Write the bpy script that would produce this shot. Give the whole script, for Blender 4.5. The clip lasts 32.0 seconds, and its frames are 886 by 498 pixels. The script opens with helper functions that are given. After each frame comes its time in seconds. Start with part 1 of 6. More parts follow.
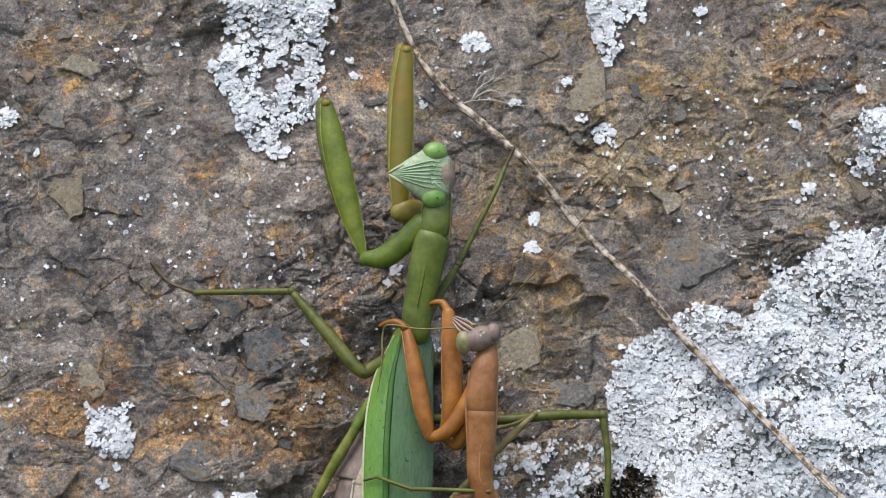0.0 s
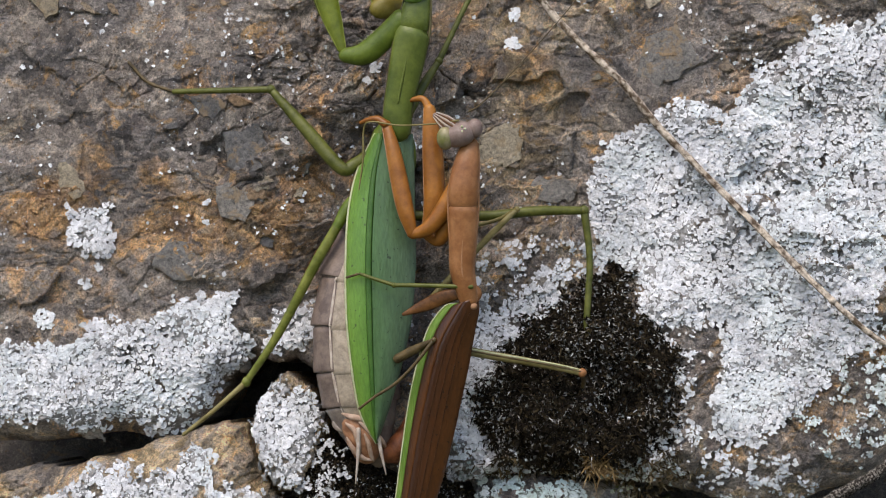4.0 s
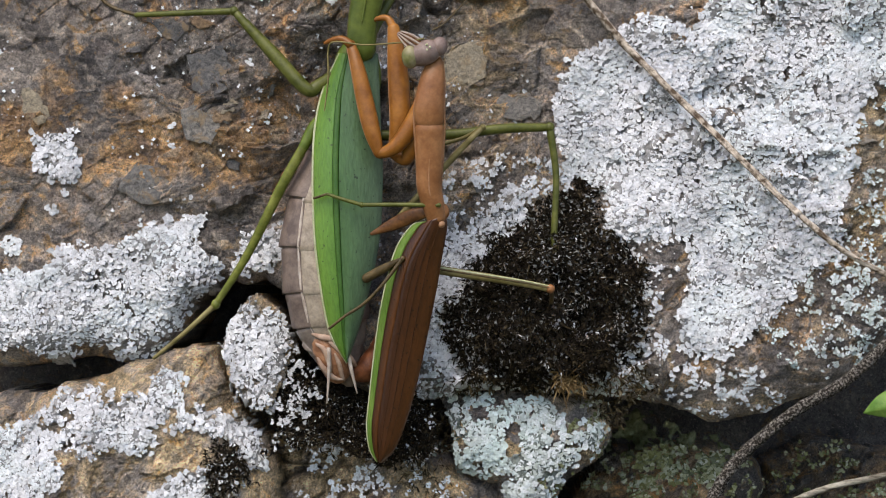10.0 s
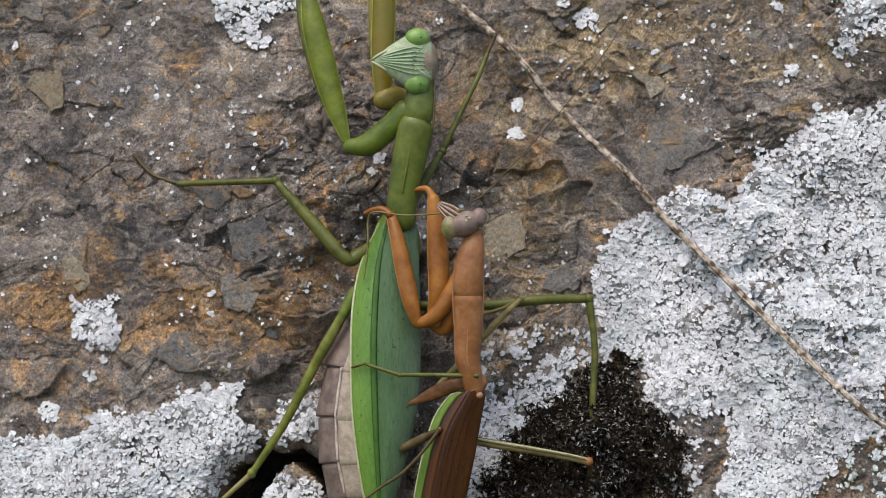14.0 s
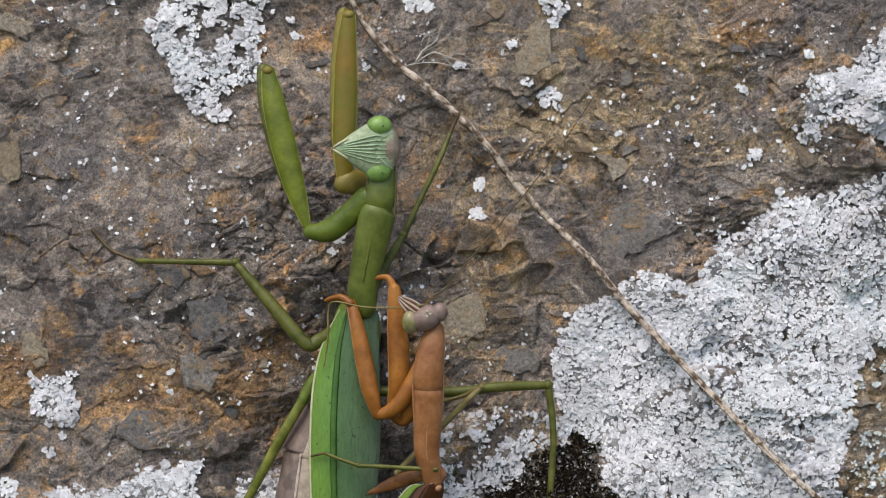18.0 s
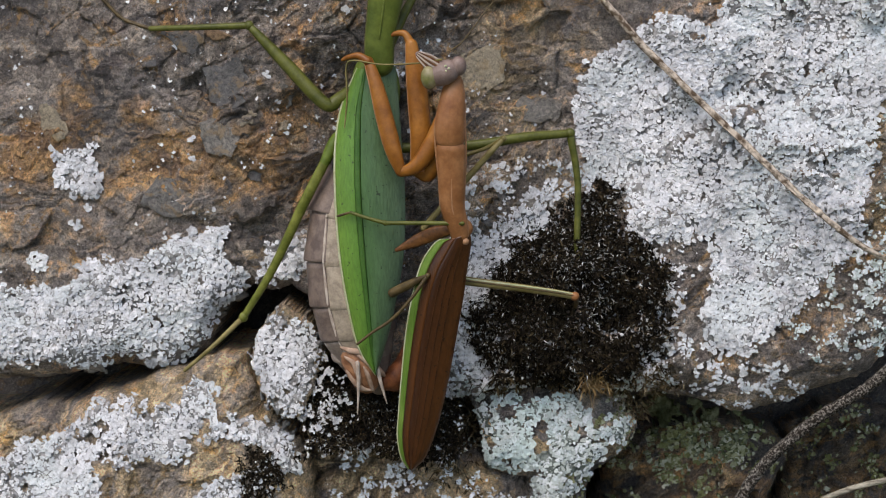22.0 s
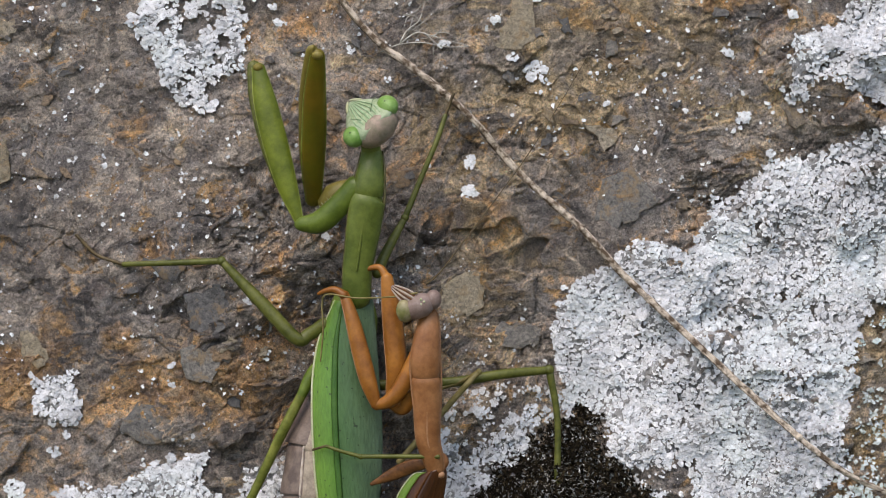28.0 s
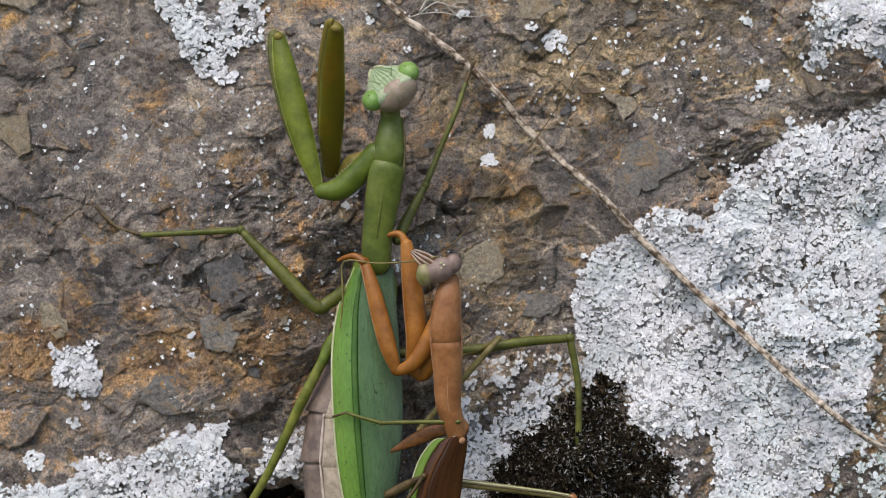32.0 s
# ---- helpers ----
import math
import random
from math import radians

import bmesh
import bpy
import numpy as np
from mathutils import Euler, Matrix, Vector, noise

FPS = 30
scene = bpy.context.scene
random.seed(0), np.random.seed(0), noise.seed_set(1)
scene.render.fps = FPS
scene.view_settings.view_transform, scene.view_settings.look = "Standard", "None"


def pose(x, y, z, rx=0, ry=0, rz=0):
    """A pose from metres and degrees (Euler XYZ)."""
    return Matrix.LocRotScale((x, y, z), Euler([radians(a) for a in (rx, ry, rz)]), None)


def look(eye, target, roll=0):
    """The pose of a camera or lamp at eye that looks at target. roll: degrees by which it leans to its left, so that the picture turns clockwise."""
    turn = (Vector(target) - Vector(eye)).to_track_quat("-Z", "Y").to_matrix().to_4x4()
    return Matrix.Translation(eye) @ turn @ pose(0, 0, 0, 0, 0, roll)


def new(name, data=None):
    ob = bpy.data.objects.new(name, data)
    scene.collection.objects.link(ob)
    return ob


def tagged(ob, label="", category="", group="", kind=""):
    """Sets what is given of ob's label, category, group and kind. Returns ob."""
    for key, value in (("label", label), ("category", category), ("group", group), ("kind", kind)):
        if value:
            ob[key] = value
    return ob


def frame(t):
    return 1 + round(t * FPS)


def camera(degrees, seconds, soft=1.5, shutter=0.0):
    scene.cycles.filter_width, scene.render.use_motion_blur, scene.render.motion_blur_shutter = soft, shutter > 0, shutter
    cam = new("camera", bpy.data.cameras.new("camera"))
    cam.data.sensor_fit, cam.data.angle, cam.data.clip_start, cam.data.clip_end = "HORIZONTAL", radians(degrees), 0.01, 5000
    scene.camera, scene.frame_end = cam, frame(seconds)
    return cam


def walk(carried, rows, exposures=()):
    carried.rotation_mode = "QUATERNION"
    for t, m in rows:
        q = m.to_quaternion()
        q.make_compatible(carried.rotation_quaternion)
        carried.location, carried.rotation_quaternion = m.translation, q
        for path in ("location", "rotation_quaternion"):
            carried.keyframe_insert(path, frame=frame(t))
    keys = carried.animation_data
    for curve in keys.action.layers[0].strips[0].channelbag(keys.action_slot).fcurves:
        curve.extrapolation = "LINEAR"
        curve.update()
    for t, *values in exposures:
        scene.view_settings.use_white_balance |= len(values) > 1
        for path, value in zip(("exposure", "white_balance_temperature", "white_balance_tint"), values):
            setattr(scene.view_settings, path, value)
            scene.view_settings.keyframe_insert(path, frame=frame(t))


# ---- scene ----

# ---------- camera ----------
cam = camera(25.25, 32.0, soft=1.0)
PATH = [
    (0.0, pose(0.01687, -0.34182, -0.04443, 98.895, -0.320, 4.190)),
    (0.5, pose(0.01666, -0.34298, -0.04692, 99.571, -0.406, 3.964)),
    (1.0, pose(0.01743, -0.34302, -0.04768, 99.177, -0.419, 3.760)),
    (1.5, pose(0.01707, -0.34317, -0.04824, 98.731, -0.386, 3.684)),
    (2.0, pose(0.01612, -0.34298, -0.04874, 98.075, -0.284, 3.515)),
    (2.5, pose(0.01644, -0.34294, -0.04855, 97.180, -0.418, 3.477)),
    (3.0, pose(0.01613, -0.34222, -0.04767, 96.325, -0.341, 3.411)),
    (3.5, pose(0.01507, -0.34130, -0.04755, 95.236, -0.008, 3.434)),
    (4.0, pose(0.01526, -0.34063, -0.04819, 93.681, 0.236, 3.439)),
    (4.5, pose(0.01463, -0.34055, -0.04839, 92.582, 0.671, 3.155)),
    (6.5, pose(0.01286, -0.34163, -0.05024, 91.338, 1.414, 2.076)),
    (7.0, pose(0.01305, -0.34175, -0.05003, 91.310, 1.399, 2.090)),
    (7.5, pose(0.01356, -0.34172, -0.05016, 91.402, 1.416, 2.167)),
    (8.0, pose(0.01386, -0.34170, -0.04996, 91.351, 1.422, 2.195)),
    (8.5, pose(0.01361, -0.34163, -0.04955, 91.339, 1.433, 2.151)),
    (9.0, pose(0.01341, -0.34174, -0.04967, 91.370, 1.424, 2.097)),
    (9.5, pose(0.01373, -0.34186, -0.05017, 91.380, 1.391, 2.132)),
    (10.0, pose(0.01391, -0.34150, -0.04998, 91.617, 1.297, 2.307)),
    (10.5, pose(0.01420, -0.34130, -0.04939, 92.223, 1.191, 2.602)),
    (11.0, pose(0.01439, -0.34140, -0.05032, 92.642, 1.160, 2.640)),
    (11.5, pose(0.01459, -0.34138, -0.05024, 93.274, 1.140, 2.723)),
    (12.0, pose(0.01414, -0.34080, -0.04880, 94.195, 1.309, 2.757)),
    (12.5, pose(0.01376, -0.34098, -0.04862, 94.831, 1.230, 2.876)),
    (13.0, pose(0.01354, -0.34077, -0.04841, 95.306, 0.955, 3.272)),
    (13.5, pose(0.01376, -0.34059, -0.04818, 95.881, 0.845, 3.535)),
    (14.0, pose(0.01412, -0.34116, -0.04925, 96.446, 0.661, 3.413)),
    (14.5, pose(0.01447, -0.34119, -0.04960, 97.812, 0.714, 3.357)),
    (15.0, pose(0.01468, -0.34168, -0.05014, 98.864, 0.769, 3.405)),
    (15.5, pose(0.01443, -0.34183, -0.04765, 99.483, 0.808, 3.411)),
    (17.5, pose(0.01412, -0.34302, -0.01143, 93.509, 0.120, 2.353)),
    (18.0, pose(0.01372, -0.34328, -0.00771, 91.831, 0.190, 2.098)),
    (18.5, pose(0.01357, -0.34322, -0.00641, 90.654, 0.307, 1.870)),
    (19.0, pose(0.01360, -0.34370, -0.00604, 89.779, 0.346, 1.558)),
    (19.5, pose(0.01330, -0.34424, -0.00643, 88.713, 0.301, 1.136)),
    (20.0, pose(0.01300, -0.34350, -0.00590, 88.087, 0.440, 0.809)),
    (20.5, pose(0.01216, -0.34385, -0.00502, 87.293, 1.035, 0.987)),
    (21.0, pose(0.01171, -0.34241, -0.00507, 86.583, 1.510, 1.705)),
    (21.5, pose(0.01138, -0.34232, -0.00486, 86.071, 2.236, 2.200)),
    (22.0, pose(0.01185, -0.34210, -0.00556, 84.356, 3.080, 2.295)),
    (22.5, pose(0.01276, -0.34178, -0.00533, 83.342, 3.371, 2.227)),
    (23.0, pose(0.01384, -0.34146, -0.00581, 82.950, 3.458, 2.113)),
    (23.5, pose(0.01397, -0.34193, -0.00597, 83.054, 3.474, 1.970)),
    (24.0, pose(0.01406, -0.34182, -0.00633, 83.407, 3.458, 2.018)),
    (24.5, pose(0.01456, -0.34224, -0.00655, 83.916, 3.562, 2.045)),
    (25.0, pose(0.01466, -0.34227, -0.00603, 84.697, 3.519, 1.894)),
    (25.5, pose(0.01574, -0.34215, -0.00486, 85.454, 3.246, 1.917)),
    (26.0, pose(0.01616, -0.34198, -0.00386, 86.280, 2.967, 1.811)),
    (26.5, pose(0.01511, -0.34200, -0.00293, 87.865, 2.988, 1.825)),
    (28.5, pose(0.01205, -0.34326, -0.01129, 92.626, 3.356, 1.926)),
    (29.0, pose(0.01119, -0.34276, -0.01427, 94.071, 3.569, 2.070)),
    (29.5, pose(0.00958, -0.34282, -0.01953, 94.908, 3.514, 2.033)),
    (30.0, pose(0.00871, -0.34337, -0.02443, 95.325, 3.347, 2.022)),
    (30.5, pose(0.00942, -0.34240, -0.02756, 94.659, 3.370, 2.160)),
    (31.0, pose(0.01067, -0.34223, -0.02776, 94.007, 3.425, 2.344)),
    (31.5, pose(0.01076, -0.34223, -0.02656, 93.565, 3.380, 2.301)),
    (32.0, pose(0.01029, -0.34238, -0.02501, 93.260, 3.364, 2.206)),
]
walk(cam, PATH, [(0.0, 0.69, 6380, 10.5), (4.0, 0.54, 6780, 12), (9.0, 0.56, 6780, 12), (12.0, 0.52, 6780, 12), (15.0, 0.46, 6780, 12), (19.0, 0.39, 6780, 12), (21.0, 0.30, 6780, 12), (26.0, 0.40, 6780, 12), (30.0, 0.46, 6780, 12), (32.0, 0.46, 6780, 12)])

# ---------- daylight: bright overcast sky over an open field ----------
world = bpy.data.worlds.new("sky")
scene.world = world
world.use_nodes = True
sky = world.node_tree.nodes.new("ShaderNodeTexSky")
sky.sky_type = "NISHITA"
sky.sun_disc = False
sky.sun_elevation = radians(55)
sky.sun_rotation = radians(200)
background = world.node_tree.nodes["Background"]
background.inputs["Strength"].default_value = 0.17
world.node_tree.links.new(sky.outputs["Color"], background.inputs["Color"])
sun = new("sun", bpy.data.lights.new("sun", "SUN"))
sun.data.energy, sun.data.angle, sun.data.color = 2.4, radians(42), (1.0, 0.93, 0.83)
sun.matrix_world = look((-0.6, -1.5, 2.3), (0, 0, 0))

# ---------- units and control lines: millimetres (across, up, height off the rock) ----------
MM = 0.001
LICHEN_TOP = [(-49.7, 61.3), (-49.2, 55.0), (-48.4, 48.7), (-50.6, 41.4), (-47.6, 36.7), (-44.4, 30.4), (-39.4, 25.6), (-36.2, 26.8), (-37.3, 30.4), (-32.7, 32.4), (-29.8, 37.0), (-31.4, 42.2), (-29.4, 47.4), (-27.6, 52.6), (-28.6, 61.0)]
LICHEN_RIGHT = [(20.5, -11.6), (23.1, -8.2), (32.0, -3.6), (35.9, -0.3), (41.7, -1.9), (44.5, -4.8), (46.6, -0.6), (48.7, 4.2), (55.6, 8.9), (67.4, 12.5), (78.9, 17.0), (89.9, 20.5), (89.0, -6.8), (75.3, -14.1), (71.3, -19.9), (69.9, -32.5), (68.7, -42.2), (60.8, -46.8), (57.8, -50.6), (53.8, -56.4), (47.9, -59.6), (41.2, -58.0), (40.8, -52.2), (43.0, -45.4), (43.6, -38.6), (39.7, -39.0), (36.8, -40.4), (31.0, -38.3), (29.2, -32.4), (22.6, -26.3), (19.3, -19.4)]
LICHEN_CORNER = [(60.6, 22.1), (63.2, 24.4), (65.3, 32.3), (70.8, 33.9), (74.1, 38.7), (85.0, 40.0), (83.6, 22.1), (74.8, 22.7), (68.2, 25.6), (64.0, 21.9)]
LICHEN_UPPER = [(17.6, 58.1), (17.3, 53.9), (18.1, 47.7), (21.0, 42.5), (24.0, 45.6), (25.6, 51.8), (25.1, 58.0)]
LICHEN_ROUND = [(-71.4, -19.4), (-67.4, -17.4), (-63.3, -18.9), (-62.2, -23.4), (-64.6, -26.3), (-68.1, -25.4)]
LICHEN_LEFT = [(-91.2, -43.0), (-74.3, -42.4), (-66.3, -39.7), (-56.3, -38.0), (-46.3, -33.8), (-40.4, -33.9), (-42.0, -37.3), (-38.6, -43.3), (-39.7, -46.2), (-43.7, -48.1), (-46.7, -52.9), (-49.8, -55.8), (-52.8, -59.7), (-56.7, -57.6), (-58.7, -55.6), (-62.6, -55.5), (-68.6, -59.3), (-72.5, -56.2), (-91.4, -54.8)]
LICHEN_SHARD = [(-37.9, -56.1), (-36.4, -52.2), (-31.8, -47.6), (-27.5, -51.0), (-26.1, -56.4), (-27.7, -61.2), (-30.3, -66.5), (-33.2, -67.0), (-36.6, -62.0)]
LICHEN_BOULDER = [(-88.8, -73.6), (-76.8, -70.6), (-72.2, -67.7), (-66.2, -63.7), (-59.4, -62.4), (-56.7, -64.8), (-52.1, -63.5), (-49.3, -59.3), (-45.3, -60.1), (-44.9, -65.5), (-47.7, -68.6), (-51.4, -73.4), (-53.2, -74.2), (-61.4, -74.6), (-67.3, -73.9), (-67.2, -79.3), (-71.1, -83.7), (-82.1, -90.4), (-89.1, -90.2)]
LICHEN_FLAT = [(-45.9, -66.8), (-41.3, -66.0), (-36.8, -67.5), (-31.1, -71.2), (-31.6, -77.5), (-33.5, -77.4), (-36.5, -72.0), (-41.0, -72.3), (-45.9, -69.9)]
LICHEN_LOW = [(-51.1, -82.8), (-47.9, -80.6), (-44.3, -77.6), (-42.1, -78.1), (-41.7, -83.0), (-42.6, -88.3), (-51.2, -88.1)]
LICHEN_BESIDE = [(-35.5, -36.5), (-28.6, -34.3), (-27.2, -40.7), (-29.8, -44.5), (-35.2, -44.4)]
LICHEN_MIDDLE = [(0.5, -32.1), (4.7, -37.1), (12.2, -31.4), (13.1, -34.9), (7.6, -38.6), (5.5, -43.5), (2.5, -46.3), (0.9, -53.1), (1.7, -59.0), (7.0, -64.0), (2.1, -65.8), (-4.3, -65.7), (-5.1, -60.8), (-4.0, -53.0), (-1.8, -42.3)]
LICHEN_BLUE = [(-0.1, -63.2), (5.1, -63.4), (8.8, -67.7), (18.0, -67.2), (22.2, -72.1), (27.4, -71.3), (25.8, -76.2), (23.0, -78.5), (18.9, -83.2), (15.1, -89.4), (5.4, -89.2), (12.4, -80.6), (10.5, -79.2), (4.2, -79.5), (-3.6, -78.0), (1.1, -73.3), (0.7, -67.5)]
LICHEN_GREEN = [(28.5, -74.9), (34.7, -70.1), (41.5, -74.2), (51.5, -75.4), (56.4, -77.5), (47.3, -83.3), (39.3, -82.1), (33.3, -84.0), (27.4, -80.9)]
MOSS_BIG = [(18.6, -31.1), (24.5, -28.3), (28.3, -32.3), (30.1, -38.2), (34.9, -40.3), (35.6, -50.1), (31.0, -58.7), (27.4, -64.0), (20.0, -67.2), (11.3, -67.5), (4.6, -63.4), (0.8, -57.5), (0.5, -50.2), (5.5, -44.4), (7.6, -38.6), (13.6, -33.9)]
MOSS_LOW = [(-29.8, -66.1), (-26.7, -58.3), (-21.3, -61.4), (-13.6, -64.5), (-5.7, -64.7), (-1.0, -69.7), (-1.6, -74.0), (-6.0, -76.4), (-13.8, -75.2), (-22.6, -74.2), (-30.4, -72.9)]
MOSS_NEAR_CHIP = [(-27.6, -55.4), (-24.2, -57.4), (-21.3, -60.4), (-20.0, -65.3), (-23.5, -70.1), (-27.4, -70.5), (-30.3, -68.0), (-28.2, -62.2)]
MOSS_LEFT = [(-41.3, -73.2), (-36.5, -71.5), (-33.6, -73.4), (-33.7, -79.2), (-36.7, -81.8), (-41.3, -82.4)]
SLAB_EDGE = [(-166.8, -57.0), (-91.5, -58.7), (-70.6, -59.2), (-62.6, -56.7), (-53.8, -59.6), (-46.8, -54.9), (-42.7, -49.1), (-38.2, -44.3), (-34.7, -45.6), (-30.8, -44.5), (-25.0, -48.6), (-21.3, -60.4), (-13.6, -65.5), (-1.8, -65.7), (2.1, -64.9), (26.4, -66.4), (33.1, -67.5), (45.6, -71.2), (53.4, -69.9), (60.2, -68.1), (68.0, -66.4), (76.7, -58.8), (89.6, -51.4), (146.9, -49.0)]
BOULDER = [(-146.7, -69.3), (-86.7, -66.7), (-76.7, -64.0), (-70.7, -63.2), (-63.7, -60.9), (-56.8, -59.6), (-51.8, -58.2), (-43.8, -54.5), (-39.4, -55.6), (-38.5, -61.0), (-35.2, -67.9), (-30.4, -71.9), (-29.6, -78.8), (-29.7, -124.5), (-147.5, -122.5)]
SHARD = [(-38.4, -56.1), (-36.9, -52.2), (-31.8, -46.9), (-27.0, -50.5), (-25.1, -56.4), (-27.2, -62.2), (-29.8, -67.5), (-33.3, -67.9), (-37.1, -62.5)]
STONE_MID = [(-30.4, -71.9), (-21.6, -73.1), (-7.9, -75.3), (-0.2, -76.5), (1.7, -79.4), (8.5, -81.5), (11.0, -96.1), (10.3, -125.2), (-29.7, -124.5)]
STONE_BLUE = [(-0.9, -65.8), (11.9, -64.1), (27.4, -66.4), (29.7, -71.3), (27.1, -77.1), (21.1, -81.3), (16.9, -96.3), (16.1, -125.3), (9.3, -125.1), (8.5, -81.5), (0.7, -79.4)]
STONE_DARK = [(22.3, -84.7), (28.5, -78.8), (36.5, -76.6), (46.5, -76.4), (56.3, -78.8), (57.6, -84.4), (52.8, -94.2), (52.8, -127.9), (16.2, -127.2), (17.9, -97.5)]
STONE_DEEP = [(58.6, -81.2), (67.4, -76.3), (79.2, -78.6), (97.5, -80.0), (152.3, -84.2), (150.6, -131.3), (54.7, -129.7)]
SPOTS_A = [(-3.0, 46.2, 2.9), (19.7, 29.5, 2.2), (7.2, 9.2, 1.5), (55.1, 19.2, 1.4), (16.0, 32.1, 0.8), (52.9, 30.8, 1.0), (64.3, 36.4, 1.0), (58.0, 47.2, 0.8), (37.0, 51.1, 1.2), (7.5, 14.5, 1.3), (-87.1, 33.5, 2.2), (-82.0, 27.2, 0.8), (-67.6, -31.8, 1.2), (-46.2, -17.8, 0.8), (-46.4, -21.4, 0.6), (7.7, -28.3, 0.9), (-74.7, -38.0, 2.2), (-25.3, 43.7, 0.8), (-24.4, 41.1, 1.0), (-16.3, 5.3, 1.2), (-17.8, 2.9, 0.9), (-12.5, 35.2, 0.9)]
SPOTS_B = [(4.2, 35.3, 1.0), (-6.0, 29.5, 0.6), (-9.6, 52.3, 0.7), (-32.1, -7.6, 0.8), (-65.2, -29.1, 0.6), (-79.4, 6.7, 0.5), (-32.4, 15.2, 0.4), (-57.1, 30.6, 0.5), (-65.1, 48.4, 0.6), (-56.3, 19.3, 0.4), (-52.0, -34.6, 0.8), (-65.5, -28.8, 0.6), (11.7, -30.9, 0.5), (-32.0, -77.7, 0.9), (13.3, 38.8, 1.0), (31.7, 23.1, 0.6), (45.4, 21.2, 0.6), (-31.5, -75.3, 0.7), (59.3, 12.9, 1.0), (0.5, 14.3, 0.5), (-62.8, -64.3, 0.5)]
TWIG_UP = [(-23.3, 65.5, 2), (-20.7, 60.2, 2), (-18.1, 55.0, 2), (-15.5, 48.7, 2), (-11.9, 41.9, 2), (-6.9, 35.7, 2), (-1.9, 31.6, 2), (3.6, 26.5, 2), (9.0, 20.9, 2), (13.9, 14.3, 2), (18.8, 8.8, 2), (26.0, 1.7, 2), (32.2, -6.0, 2), (39.8, -14.2, 2)]
TWIG_DOWN = [(44.9, -18.9, 3), (53.3, -28.3, 3), (60.7, -35.8, 3), (68.2, -42.2, 3), (76.5, -46.8, 3), (88.8, -53.3, 3)]
BRANCH = [(32.1, -99.6, 18), (42.6, -84.3, 18), (48.3, -76.1, 18), (57.7, -68.5, 18), (66.1, -63.7, 18), (73.4, -57.4, 18), (85.7, -46.7, 18)]
STRAW = [(42.7, -88.6, 16), (53.8, -84.7, 16), (62.2, -81.4, 16), (73.1, -79.1, 16), (89.8, -75.4, 16)]
LEAF = [(70.2, -69.7, 8), (72.7, -68.0, 8), (76.0, -67.2, 8), (81.7, -66.3, 8)]
ROOTS = [(3.6, 34.8, 1), (0.1, 35.6, 1), (-3.9, 35.4, 1), (-6.9, 34.4, 1), (1.1, 42.5, 1), (0.1, 39.5, 1), (-1.9, 38.0, 1), (-3.4, 35.9, 1), (0.1, 37.4, 1), (8.5, 34.3, 1)]
F_PRO = [(-8.2, 17.3, 12.5), (-8.5, 14.2, 13.2), (-9.0, 11.6, 13.0), (-9.4, 8.7, 13.0), (-10.2, 4.9, 12.5), (-11.0, 1.2, 12.0), (-11.8, -2.6, 11.5), (-12.2, -7.1, 11.0)]
F_COXL = [(-10.8, 11.7, 12.5), (-14.2, 8.6, 12.0), (-17.6, 6.1, 11.5), (-21.0, 5.9, 11.0)]
F_FEML = [(-21.4, 6.9, 11.0), (-23.4, 13.1, 10.5), (-25.4, 20.6, 10.0), (-27.1, 27.7, 9.5), (-28.2, 33.4, 9.0)]
F_COXR = [(-9.4, 13.9, 4.0), (-11.5, 14.2, 6.5), (-13.9, 14.4, 9.0), (-15.5, 13.9, 10.0)]
F_FEMR = [(-15.1, 14.4, 10.0), (-15.2, 21.6, 9.5), (-15.0, 28.7, 9.0), (-14.9, 35.8, 8.5), (-14.5, 43.0, 8.0)]
F_MIDL = [(-16.7, -10.7, 9.0), (-19.7, -12.4, 8.5), (-21.9, -12.9, 9.0), (-27.6, -6.5, 8.0), (-34.1, 0.9, 7.0), (-42.9, 1.1, 5.0), (-51.8, 1.4, 2.5), (-56.7, 3.4, 1.2), (-60.1, 7.0, 0.8)]
F_MIDR = [(-10.5, -3.8, 9.0), (-8.7, -0.2, 8.0), (-5.3, 5.5, 6.5), (-2.1, 12.4, 5.5), (0.8, 18.5, 4.5), (2.5, 22.9, 3.5), (4.1, 26.5, 3.4)]
F_HINDL = [(-16.5, -16.3, 8.5), (-20.3, -19.2, 8.5), (-22.6, -23.0, 9.0), (-26.4, -29.4, 8.5), (-32.8, -40.7, 6.0), (-38.6, -49.0, 4.5), (-44.2, -53.8, 4.0), (-49.6, -58.0, 3.6)]
F_HINDR = [(-11.9, -20.9, 8.0), (-6.1, -21.2, 8.0), (3.4, -21.2, 8.0), (11.1, -20.4, 7.0), (19.2, -20.2, 5.0), (20.1, -28.5, 5.0), (19.5, -39.0, 5.2), (19.8, -41.4, 5.0), (21.6, -43.7, 4.4)]
F_WING_EDGE = [(-16.0, -7.2, 10.0), (-19.0, -13.4, 9.2), (-20.4, -20.0, 10.0), (-20.8, -27.7, 11.0), (-20.7, -37.2, 11.5), (-20.1, -44.4, 11.4), (-18.9, -52.6, 10.8), (-17.6, -56.4, 10.2), (-15.9, -59.4, 9.6)]
F_WING_RIDGE = [(-14.6, -7.4, 11.0), (-16.0, -13.7, 11.6), (-16.6, -20.4, 12.3), (-16.9, -28.0, 12.8), (-16.8, -37.4, 12.8), (-16.6, -44.5, 12.4), (-16.3, -52.1, 11.6), (-16.1, -56.4, 10.8), (-15.8, -59.2, 9.8)]
